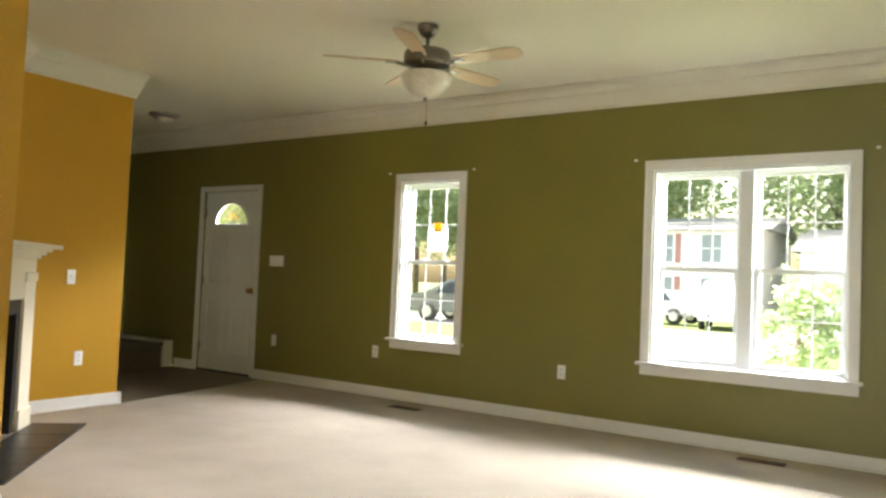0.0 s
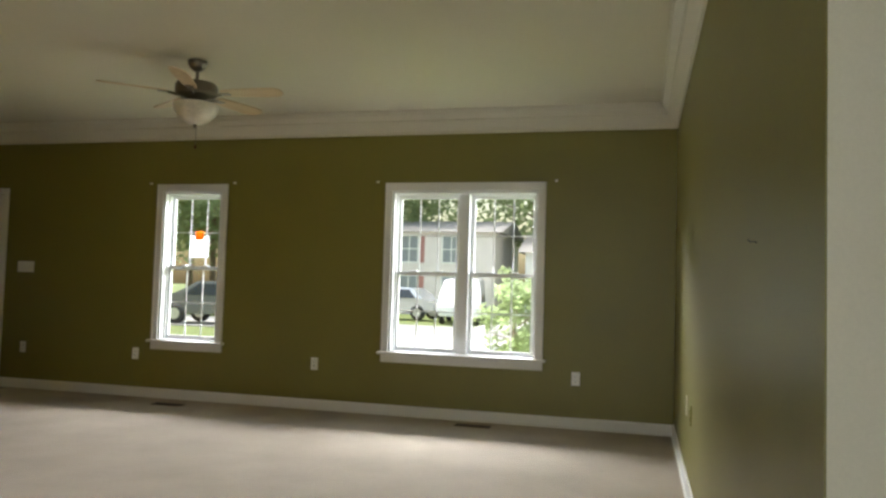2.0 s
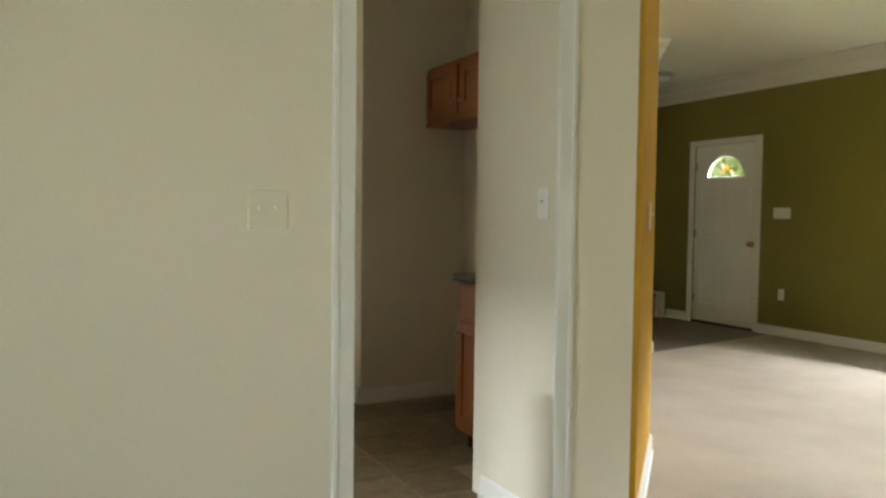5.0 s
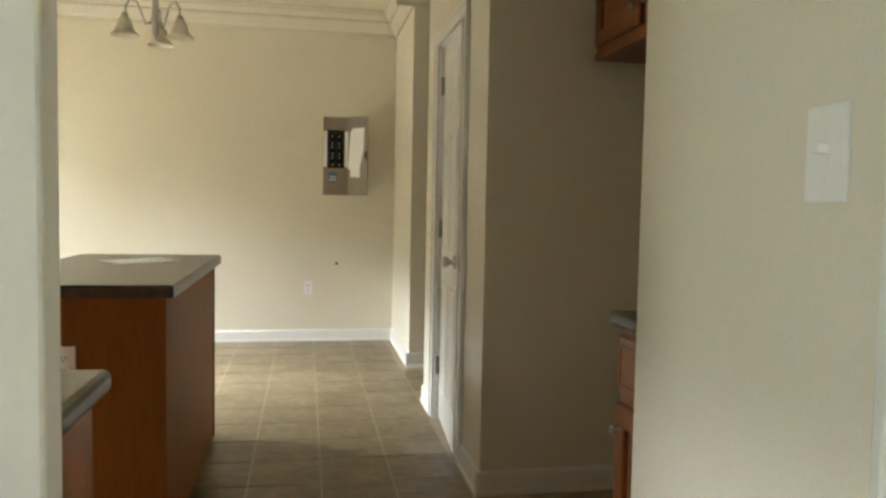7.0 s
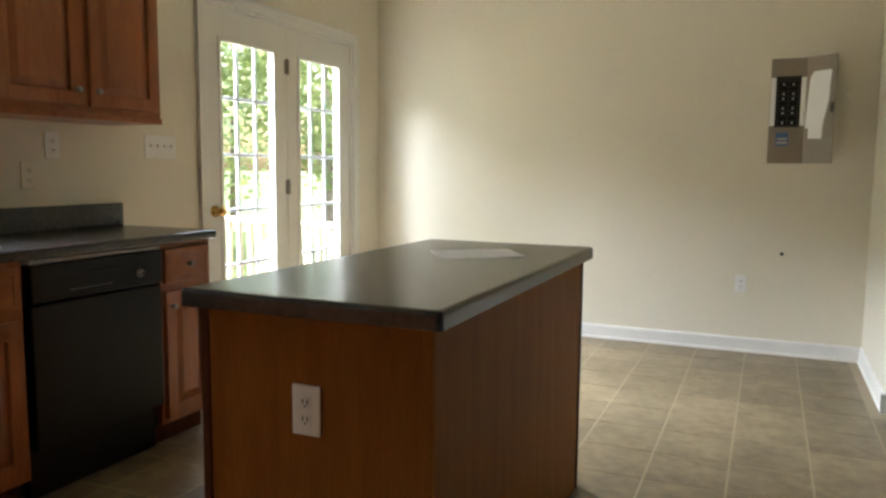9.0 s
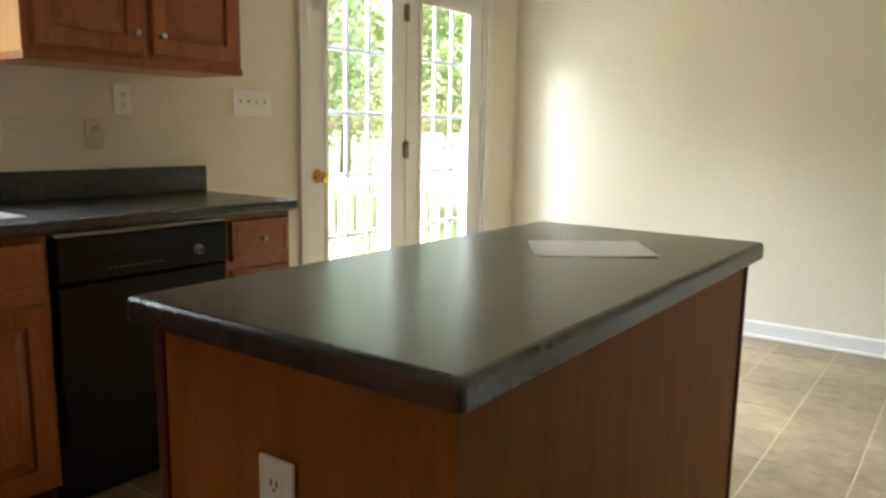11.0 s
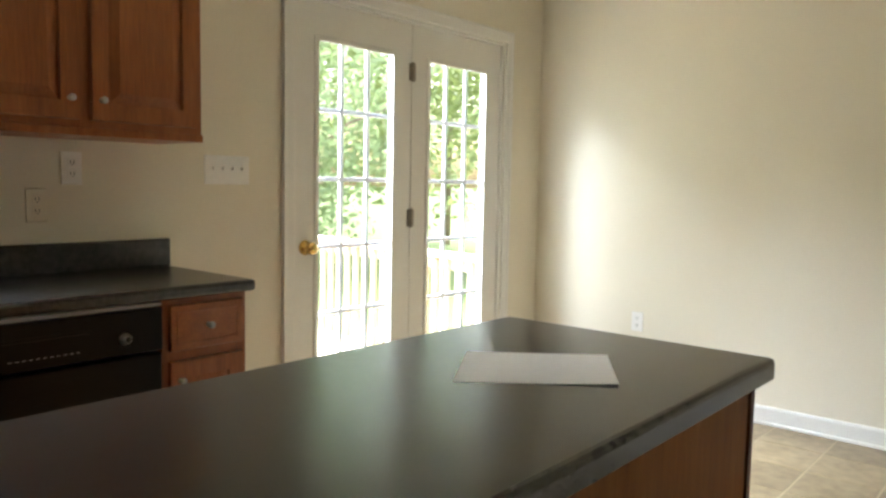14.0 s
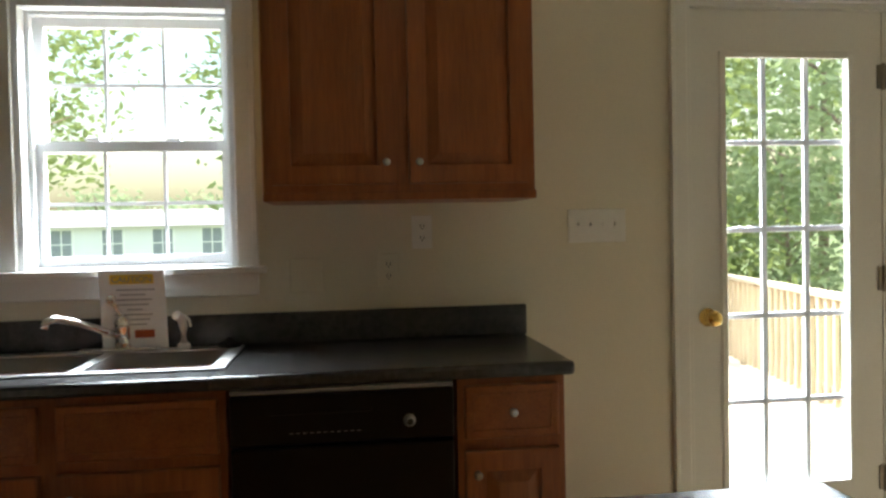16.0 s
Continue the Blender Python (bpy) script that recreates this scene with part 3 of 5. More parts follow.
for u in (-0.21, 0.21):
    for z0, z1 in ((0.22, 0.82), (0.98, 1.56)):
        bm = bmesh.new()
        for q in ((u - 0.15, u - 0.13, z0, z1), (u + 0.13, u + 0.15, z0, z1), (u - 0.13, u + 0.13, z0, z0 + 0.02), (u - 0.13, u + 0.13, z1 - 0.02, z1)):
            bx(bm, q[0], q[1], 0.008, 0.021, q[2], q[3], 0.004)
        bx(bm, u - 0.10, u + 0.10, 0.011, 0.021, z0 + 0.05, z1 - 0.05, 0.006)
        part("panel", bm, WHITE, fd)
bm = bmesh.new()
tube(bm, [(x, 0.017, z) for x, z in arc], 0.012, 8)
tube(bm, [(-0.28, 0.017, 1.68), (0.28, 0.017, 1.68)], 0.012, 8)
fan_light = part("fan_light_rim", bm, WHITE, fd)
p = part("pane", prism(bmesh.new(), [(x, z - 1.68) for x, z in arc], 0.0, 0.004), GLASS, fan_light)
p.matrix_basis = Matrix.Translation((0, 0.042, 1.68)) @ Matrix.Rotation(radians(90), 4, "X")
p.visible_shadow = False
bm = bmesh.new()
for a in (30, 62, 90, 118, 150):
    c, s = math.cos(radians(a)), math.sin(radians(a))
    tube(bm, [(0.09 * c, 0.036, 1.68 + 0.085 * s), (0.255 * c, 0.036, 1.68 + 0.237 * s)], 0.004, 6)
tube(bm, [(0.09 * math.cos(math.pi * i / 10), 0.036, 1.68 + 0.085 * math.sin(math.pi * i / 10)) for i in range(11)], 0.004, 6)
part("leading", bm, LEADING, fan_light)
for (cx, cz, r) in ((0.0, 1.79, 0.022), (-0.05, 1.755, 0.016), (0.05, 1.755, 0.016)):
    q = part("amber_petal", lathe(bmesh.new(), [(r, 0), (r, 0.003)], (cx, 0.03, cz), "y", 10), STAIN_A, fan_light)
knob(fd, 0.385, 0.02, 0.94, BRASS, 0.03, 0.06)
for z in (0.28, 1.04, 1.82):
    hinge(fd, -0.447, 0.014, z)
part("threshold", box(-0.45, 0.45, -0.01, 0.158, -0.05, 0.0195, 0.003), SLOT, fd)
part("sill_strip", box(-0.445, 0.445, 0.062, 0.11, 0.02, 0.05, 0.003), SLOT, fd)

# pantry door, hung on its far side and a little ajar
pn = thing("door_3", pose(-0.04, 0, 0, 0, 0, -90), "white six-panel pantry door standing slightly ajar", "door", kind="structure")
casing(pn, -3.58, -2.88, 2.05, 0.065)
bm = bmesh.new()
for a in ((-3.58, -3.562, 0, 2.05), (-2.898, -2.88, 0, 2.05), (-3.562, -2.898, 2.032, 2.05)):
    bx(bm, a[0], a[1], 0.0, 0.10, a[2], a[3], 0.002)
part("door_frame", bm, WHITE, pn)
leaf = part("leaf", box(0, 0.66, 0, 0.035, 0.012, 2.03, 0.003), WHITE, pn)
leaf.matrix_basis = pose(-3.56, 0.022, 0, 0, 0, -4)
for u in (0.175, 0.485):
    for z0, z1 in ((0.2, 0.78), (0.95, 1.55), (1.66, 1.92)):
        bm = bmesh.new()
        for q in ((u - 0.13, u - 0.112, z0, z1), (u + 0.112, u + 0.13, z0, z1), (u - 0.112, u + 0.112, z0, z0 + 0.018), (u - 0.112, u + 0.112, z1 - 0.018, z1)):
            bx(bm, q[0], q[1], -0.003, 0.001, q[2], q[3], 0.001)
        part("panel", bm, WHITE, leaf)
knob(leaf, 0.60, 0.0, 0.92, NICKEL, 0.028, 0.06)
bm = lathe(bmesh.new(), [(0.03, 0.0), (0.03, 0.006), (0.012, 0.012), (0.012, 0.03), (0.026, 0.045), (0.02, 0.06)], (0.60, 0.035, 0.92), "y", 18)
part("knob", bm, NICKEL, leaf)
part("latch_plate", box(0.6595, 0.6612, 0.006, 0.029, 0.885, 0.955), NICKEL, leaf)
for z in (0.30, 1.06, 1.83):
    hinge(pn, -3.565, 0.012, z)

# stair landing in the foyer
st = thing("stair_landing", pose(0, 0, 0), "low carpeted stair landing with white skirt in foyer", "stairs", kind="structure")
part("tread", box(3.05, 4.80, 5.0, 6.26, -0.01, 0.27, 0.01), FOYER, st, "dark brown landing")
part("skirt", box(4.80, 4.93, 4.97, 6.26, -0.01, 0.30, 0.006), WHITE, st)
part("nosing", box(3.05, 4.80, 4.975, 5.005, 0.235, 0.285, 0.01), FOYER, st)

# ---- wall plates ----


def plate(name, m, label, category, kind, w=0.072, h=0.116, gang=1, mat=PLASTIC, group=""):
    """A wall plate lying on local y = 0 and facing -y, with its outlets or switches."""
    t = thing(name, m, label, category, group)
    part("cover_plate", box(-w / 2, w / 2, -0.007, 0.0, -h / 2, h / 2, 0.003), mat, t)
    for g in range(gang):
        u = (g - (gang - 1) / 2) * 0.046
        if kind == "outlet":
            for z in (-0.02, 0.02):
                r = part("receptacle", box(u - 0.016, u + 0.016, -0.0095, -0.006, z - 0.0145, z + 0.0145, 0.003), mat, t)
                for du in (-0.006, 0.006):
                    part("slot", box(u + du - 0.0013, u + du + 0.0013, -0.0102, -0.0085, z - 0.004, z + 0.007), SLOT, r)
                part("slot", box(u - 0.002, u + 0.002, -0.0102, -0.0085, z - 0.011, z - 0.007), SLOT, r)
        else:
            part("toggle", box(u - 0.005, u + 0.005, -0.022, -0.006, 0.0, 0.012, 0.002), mat, t)
            part("toggle_slot", box(u - 0.006, u + 0.006, -0.0078, -0.006, -0.014, 0.014), mat, t)
            for z in (-0.03, 0.03):
                part("screw", lathe(bmesh.new(), [(0.0032, 0), (0.0032, 0.0015)], (u, -0.0084, z), "y", 8), mat, t)
    return t


def on_front(y, z):
    return pose(FRONT, y, z, 0, 0, -90)


def on_rear(y, z):
    return pose(REAR, y, z, 0, 0, 90)


for y in (3.31, 1.925, -0.04, -2.49):
    plate("wall_outlet", on_front(y, 0.43), "white duplex outlet low on green wall", "outlet", "outlet", group="outlets on the green wall")
plate("light_switch", on_front(3.33, 1.28), "wide white switch plate beside the front door", "switch", "switch", 0.21, 0.116, 4)
plate("wall_outlet", pose(3.24, SIDE, 0.5, 0, 0, 180), "white outlet on green side wall", "outlet", "outlet")
plate("cable_plate", pose(2.85, SIDE, 0.5, 0, 0, 180), "small green-painted cable plate on side wall", "plate", "outlet", mat=GREEN)
part("mark", tube(bmesh.new(), [(0.41, SIDE + 0.0015, 1.325), (0.47, SIDE + 0.0015, 1.332), (0.53, SIDE + 0.0015, 1.334), (0.585, SIDE + 0.0015, 1.345)], 0.0018, 6), SLOT,
     thing("wall_scratch", Matrix(), "thin dark scratch on green side wall", "scratch"))
plate("light_switch", pose(2.54, 3.13, 1.05), "white switch on orange wall beside fireplace", "switch", "switch")
plate("wall_outlet", pose(2.64, 3.13, 0.40), "white outlet on orange wall beside fireplace", "outlet", "outlet")
plate("light_switch", pose(0.50, 0.44, 1.22, 0, 0, 45), "white switch on orange diagonal wall", "switch", "switch")
plate("light_switch", pose(-1.22, NORTH, 1.22), "cream double switch beside the kitchen doorway", "switch", "switch", 0.115, 0.116, 2, CREAM)
plate("light_switch", pose(-0.142, 0.30, 1.262, 0, 0, -90), "white single toggle switch in the passage", "switch", "switch")
plate("wall_outlet", pose(-0.73, FAR, 0.455), "white outlet on breakfast-area wall", "outlet", "outlet")
plate("wall_outlet", pose(-2.72, FAR, 0.455), "white outlet low near patio corner", "outlet", "outlet")
plate("light_switch", pose(0.27, 4.925, 1.24), "white switch on hall wall", "switch", "switch")
plate("light_switch", on_rear(3.655, 1.295), "white four-toggle switch plate beside patio door", "switch", "switch", 0.215, 0.12, 4)
plate("wall_outlet", on_rear(2.90, 1.155), "cream outlet above the worktop", "outlet", "outlet", mat=CREAM)
plate("light_switch", on_rear(2.62, 1.145), "cream double switch above the worktop", "switch", "switch", 0.115, 0.116, 2, CREAM)
plate("wall_outlet", on_rear(3.02, 1.285), "glossy white outlet cover above the worktop", "outlet", "outlet")
plate("wall_outlet", pose(-1.51, 2.05, 0.66), "white duplex outlet on island end", "outlet", "outlet")

# ---- kitchen cabinets ----


def pull(parent, x, z, y=-0.02):
    bm = lathe(bmesh.new(), [(0.009, 0.0), (0.006, 0.004), (0.005, 0.012), (0.0105, 0.015), (0.0125, 0.02), (0.0105, 0.025), (0.005, 0.028)], (x, y, z), "y", 14)
    bmesh.ops.scale(bm, vec=(1, -1, 1), space=Matrix.Translation((-x, -y, -z)), verts=bm.verts)
    return part("knob", bm, CRYSTAL, parent, "clear glass knob")


def door_front(parent, name, x0, x1, z0, z1, raised=True, rim=0.058):
    """A framed front with a raised field, 20 mm proud of the body at local y = 0."""
    bm = ring(bmesh.new(), x0, x1, z0, z1, rim, -0.02, 0.0)
    bmesh.ops.bevel(bm, geom=[e for e in bm.edges if all(v.co.y < -0.01 for v in e.verts) and (e.verts[0].co - e.verts[1].co).length > 0.09], offset=0.003, segments=2, affect="EDGES")
    d = part(name, bm, CAB, parent)
    a0, a1, b0, b1 = x0 + rim, x1 - rim, z0 + rim, z1 - rim
    bm = bmesh.new()
    o = [bm.verts.new((x, -0.006, z)) for x, z in ((a0, b0), (a1, b0), (a1, b1), (a0, b1))]
    s = min(0.035, (a1 - a0) / 3, (b1 - b0) / 3)
    i = [bm.verts.new((x, -0.017, z)) for x, z in ((a0 + s, b0 + s), (a1 - s, b0 + s), (a1 - s, b1 - s), (a0 + s, b1 - s))]
    k = [bm.verts.new((x, -0.001, z)) for x, z in ((a0, b0), (a1, b0), (a1, b1), (a0, b1))]
    bm.faces.new(i)
    bm.faces.new(k[::-1])
    for q in range(4):
        bm.faces.new((o[q], o[(q + 1) % 4], i[(q + 1) % 4], i[q]))
        bm.faces.new((k[q], k[(q + 1) % 4], o[(q + 1) % 4], o[q]))
    part("raised_field", bm, CAB, d)
    return d


def drawer_front(parent, x0, x1, z0, z1):
    bm = bx(bmesh.new(), x0, x1, -0.02, 0.0, z0, z1, 0.006)
    d = part("drawer_front", bm, CABH, parent)
    bm = bmesh.new()
    r = 0.022
    for a in ((x0 + r, x1 - r, z0 + r, z0 + r + 0.004), (x0 + r, x1 - r, z1 - r - 0.004, z1 - r), (x0 + r, x0 + r + 0.004, z0 + r, z1 - r), (x1 - r - 0.004, x1 - r, z0 + r, z1 - r)):
        bx(bm, a[0], a[1], -0.0225, -0.0195, a[2], a[3], 0.001)
    part("edge_bead", bm, CABH, d)
    return d


def base_cabinet(m, w, depth, doors, label, knobs=True, drawers=1, sides=True):
    """A base unit of that width: toe kick, body, drawer fronts over doors; front at local y = 0, facing -y."""
    c = thing("base_cabinet", m, label, "cabinet", "base cabinets")
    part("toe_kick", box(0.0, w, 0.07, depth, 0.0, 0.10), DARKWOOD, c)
    part("body", box(0.0, w, 0.0, depth, 0.10, 0.872, 0.002), CAB, c)
    n = doors
    each = (w - 0.02 * 2 - 0.045 * (n - 1)) / n
    for i in range(n):
        a = 0.02 + i * (each + 0.045)
        d = drawer_front(c, a, a + each, 0.705, 0.855)
        if drawers:
            pull(d, a + each / 2, 0.78)
        d = door_front(c, "door", a, a + each, 0.125, 0.672)
        if knobs:
            left = (n == 1 and knobs == "left") or (n == 2 and i == 1)
            pull(d, a + 0.032 if left else a + each - 0.032, 0.61)
    return c


XF = -2.905
base_cabinet(pose(XF, 3.05, 0, 0, 0, 90), 0.31, 0.55, 1, "narrow chestnut base cabinet with drawer and glass knobs", "left")
base_cabinet(pose(XF, 1.52, 0, 0, 0, 90), 0.905, 0.55, 2, "wide chestnut sink base cabinet with two doors", True, 0)
base_cabinet(pose(XF, 0.84, 0, 0, 0, 90), 0.675, 0.55, 1, "chestnut corner base cabinet beside sink unit", "left")
base_cabinet(pose(-1.09, 0.77, 0, 0, 0, 180), 0.90, 0.51, 2, "chestnut base cabinet beside the doorway")
base_cabinet(pose(-1.995, 0.77, 0, 0, 0, 180), 0.90, 0.51, 2, "chestnut base cabinet along doorway wall")
base_cabinet(pose(0.085, 1.385, 0, 0, 0, -90), 0.57, 0.61, 1, "chestnut base cabinet with drawer beside empty appliance bay", "left")


def upper_cabinet(m, w, depth, z0, z1, label, doors=2, side=False):
    c = thing("wall_cabinet", m, label, "cabinet", "wall cabinets")
    part("body", box(0.0, w, 0.0, depth, z0, z1, 0.002), CAB, c)
    bm = bmesh.new()
    bx(bm, -0.004, w + 0.004, -0.006, depth, z0 - 0.014, z0 + 0.012, 0.003)
    part("bottom_rail", bm, CAB, c)
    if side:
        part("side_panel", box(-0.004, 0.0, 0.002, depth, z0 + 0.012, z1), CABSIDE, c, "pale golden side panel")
    each = (w - 0.05 - 0.04 * (doors - 1)) / doors
    for i in range(doors):
        a = 0.025 + i * (each + 0.04)
        d = door_front(c, "door", a, a + each, z0 + 0.035, z1 - 0.03)
        pull(d, a + each - 0.03 if i == 0 and doors == 2 else a + 0.03, z0 + 0.10)
    return c


upper_cabinet(pose(-3.155, 2.515, 0, 0, 0, 90), 0.835, 0.30, 1.40, 2.16, "chestnut wall cabinet with two raised-panel doors", 2, True)
upper_cabinet(pose(0.405, 2.44, 0, 0, 0, -90), 0.92, 0.29, 1.80, 2.16, "short chestnut wall cabinet over empty appliance bay")

# dishwasher
dwm = thing("dishwasher", pose(XF, 2.432, 0, 0, 0, 90), "black built-in dishwasher with a round dial", "dishwasher")
part("tub", box(0.004, 0.606, 0.02, 0.54, 0.09, 0.85), BLACK, dwm)
part("door", box(0.004, 0.606, -0.025, 0.02, 0.20, 0.715, 0.006), BLACK, dwm)
part("control_panel", box(0.004, 0.606, -0.032, 0.02, 0.722, 0.858, 0.006), BLACK, dwm)
part("kick_plate", box(0.004, 0.606, 0.03, 0.06, 0.01, 0.19, 0.003), BLACK, dwm)
part("top_trim", box(0.004, 0.606, -0.026, 0.02, 0.861, 0.872, 0.002), GREYTRIM, dwm)
bm = lathe(bmesh.new(), [(0.017, 0), (0.017, -0.008), (0.0125, -0.012), (0.012, -0.022), (0.0105, -0.024)], (0.482, -0.032, 0.775), "y", 20)
dial = part("dial", bm, STEEL, dwm, "steel-rimmed dial")
part("dial_face", lathe(bmesh.new(), [(0.009, 0), (0.009, -0.002)], (0.482, -0.056, 0.775), "y", 16), SLOT, dial)
bm = bmesh.new()
for i in range(11):
    bx(bm, 0.16 + i * 0.018, 0.17 + i * 0.018, -0.0328, -0.0318, 0.753, 0.755)
part("printed_marks", bm, GREYTRIM, dwm)
part("handle_lip", box(0.10, 0.38, -0.0345, -0.031, 0.805, 0.815, 0.002), BLACK, dwm)

# worktops


def worktop(name, pieces, label, edge=0.012):
    t = thing(name, Matrix(), label, "worktop")
    for nm, a in pieces:
        part(nm, box(*a, edge if nm != "backsplash" else 0.006), COUNTER, t)
    return t


SX0, SX1, SY0, SY1 = -3.36, -3.0, 1.622, 2.382   # sink opening
worktop("rear_worktop", [("top", (REAR, -2.875, SY1, 3.386, 0.875, 0.915)), ("top", (REAR, -2.875, 0.262, SY0, 0.875, 0.915)),
                         ("front_strip", (SX1, -2.875, SY0 - 0.012, SY1 + 0.012, 0.8752, 0.9148)), ("back_strip", (REAR, SX0, SY0 - 0.012, SY1 + 0.012, 0.8752, 0.9148)),
                         ("backsplash", (REAR, REAR + 0.022, 0.262, 3.386, 0.914, 1.022))], "charcoal speckled laminate worktop with backsplash")
worktop("doorway_worktop", [("top", (-2.87, -1.065, 0.262, 0.795, 0.875, 0.915)), ("backsplash", (-3.43, -1.065, 0.262, 0.284, 0.914, 1.022))], "charcoal speckled laminate worktop beside doorway")
worktop("side_worktop", [("top", (0.055, 0.70, 0.811, 1.407, 0.875, 0.915)), ("backsplash", (0.678, 0.70, 0.811, 1.407, 0.914, 1.022))], "charcoal speckled laminate worktop beside appliance bay")

# island
isl = thing("kitchen_island", Matrix(), "brown veneered kitchen island with dark trim", "island")
part("body", box(-1.805, -1.205, 2.055, 3.395, 0.0, 0.874), PANELWOOD, isl)
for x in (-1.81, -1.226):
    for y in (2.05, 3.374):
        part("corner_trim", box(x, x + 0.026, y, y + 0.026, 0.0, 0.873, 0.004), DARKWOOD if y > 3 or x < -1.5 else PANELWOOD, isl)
part("base_trim", box(-1.803, -1.228, 2.048, 2.056, 0.0, 0.03, 0.003), DARKWOOD, isl)
bm = bx(bmesh.new(), -1.842, -1.172, 2.02, 3.432, 0.874, 0.916)
es = [e for e in bm.edges if all(v.co.z > 0.9 for v in e.verts) or abs(e.verts[0].co.z - e.verts[1].co.z) > 0.02]
bmesh.ops.bevel(bm, geom=es, offset=0.012, segments=3, profile=0.5, affect="EDGES")
part("worktop", bm, COUNTER, isl, "charcoal speckled laminate top")

pp = thing("paper_sheet", Matrix(), "blank white paper sheet lying on the island", "paper")
bm = bmesh.new()
corners = [Vector(p) for p in ((-1.65, 3.02), (-1.52, 2.82), (-1.30, 3.0), (-1.43, 3.20))]
n = 6
grid = [[(corners[0].lerp(corners[3], i / n)).lerp(corners[1].lerp(corners[2], i / n), j / n) for j in range(n + 1)] for i in range(n + 1)]
lower, upper = ([[bm.verts.new((*p, z + 0.003 * (i / n) ** 4 * (j / n) ** 2)) for j, p in enumerate(r)] for i, r in enumerate(grid)] for z in (0.9164, 0.9169))
for i in range(n):
    for j in range(n):
        bm.faces.new((upper[i][j], upper[i][j + 1], upper[i + 1][j + 1], upper[i + 1][j])).smooth = True
        bm.faces.new((lower[i + 1][j], lower[i + 1][j + 1], lower[i][j + 1], lower[i][j])).smooth = True
part("sheet", bm, PAPER, pp)

# sink, tap, sprayer, stopper
sk = thing("kitchen_sink", Matrix(), "stainless steel double-bowl sink set in worktop", "sink")
bm = bmesh.new()
x0, x1, y0, y1, ym = SX0 - 0.05, SX1 + 0.02, SY0 - 0.03, SY1 + 0.03, (SY0 + SY1) / 2
for a in ((x0, SX0 + 0.012, y0, y1), (SX1 - 0.012, x1, y0, y1), (SX0 + 0.012, SX1 - 0.012, y0, SY0 + 0.012), (SX0 + 0.012, SX1 - 0.012, SY1 - 0.012, y1), (SX0 + 0.012, SX1 - 0.012, ym - 0.018, ym + 0.018)):
    bx(bm, *a, 0.9155, 0.9215, 0.002)
part("rim", bm, STEEL, sk)
for a, b in ((SY0 + 0.01, ym - 0.016), (ym + 0.016, SY1 - 0.01)):
    bm = bmesh.new()
    o = [[bm.verts.new((x, y, z)) for x, y in ((SX0 + 0.01 + s, a + s), (SX1 - 0.01 - s, a + s), (SX1 - 0.01 - s, b - s), (SX0 + 0.01 + s, b - s))] for s, z in ((0, 0.919), (0.012, 0.80), (0.03, 0.765))]
    for p, q in zip(o, o[1:]):
        for i in range(4):
            bm.faces.new((p[i], p[(i + 1) % 4], q[(i + 1) % 4], q[i])).smooth = True
    bm.faces.new(o[-1])
    bmesh.ops.solidify(bm, geom=bm.faces, thickness=0.002)
    bowl = part("bowl", bm, STEEL, sk)
    part("drain", lathe(bmesh.new(), [(0.04, 0), (0.04, 0.004), (0.03, 0.005), (0.028, 0.001)], ((SX0 + SX1) / 2, (a + b) / 2, 0.767), seg=20), CHROME, bowl)
fx = SX0 - 0.02
tp = thing("kitchen_tap", pose(0, 0.022, 0), "chrome single-lever kitchen tap with long spout", "tap")
part("base_plate", box(fx - 0.025, fx + 0.025, 1.88, 2.12, 0.9215, 0.934, 0.006), CHROME, tp)
part("body", lathe(bmesh.new(), [(0.026, 0.934), (0.024, 0.95), (0.02, 0.985), (0.024, 0.995), (0.024, 1.02), (0.014, 1.035)], (fx, 2.01, 0)), CHROME, tp)
part("spout", tube(bmesh.new(), [(fx, 2.01, 0.965), (fx + 0.06, 1.97, 0.995), (fx + 0.14, 1.91, 1.035), (fx + 0.185, 1.875, 1.05), (fx + 0.21, 1.855, 1.045), (fx + 0.215, 1.85, 1.025)], [0.013, 0.012, 0.011, 0.011, 0.012, 0.012]), CHROME, tp)
lv = part("lever", tube(bmesh.new(), [(fx, 2.01, 1.03), (fx + 0.01, 1.995, 1.06), (fx + 0.02, 1.985, 1.08)], [0.009, 0.007, 0.007]), CHROME, tp)
part("lever_knob", lathe(bmesh.new(), [(0.004, -0.016), (0.013, -0.01), (0.016, 0.0), (0.013, 0.01), (0.004, 0.016)], (fx + 0.022, 1.983, 1.09), seg=16), CHROME, lv)
sp = thing("sink_sprayer", pose(0, 0.022, 0), "white plastic side sprayer beside the tap", "sprayer")
part("holder", lathe(bmesh.new(), [(0.022, 0.9215), (0.02, 0.935), (0.014, 0.94)], (fx, 2.20, 0), seg=16), PLASTIC, sp)
part("wand", tube(bmesh.new(), [(fx, 2.20, 0.94), (fx, 2.20, 0.99), (fx + 0.01, 2.197, 1.02), (fx + 0.035, 2.185, 1.035)], [0.012, 0.013, 0.015, 0.016]), PLASTIC, sp)
part("trigger", tube(bmesh.new(), [(fx - 0.005, 2.202, 1.03), (fx - 0.014, 2.215, 1.012), (fx - 0.012, 2.22, 0.99)], 0.005, 8), PLASTIC, sp)
part("rubber_disc", lathe(bmesh.new(), [(0.036, 0.9215), (0.038, 0.928), (0.03, 0.936), (0.012, 0.938), (0.01, 0.95), (0.004, 0.951)], (fx, 2.345, 0), seg=20), RUBBER,
     thing("sink_stopper", pose(0, 0.022, 0), "black rubber sink stopper on the sink rim", "stopper"))

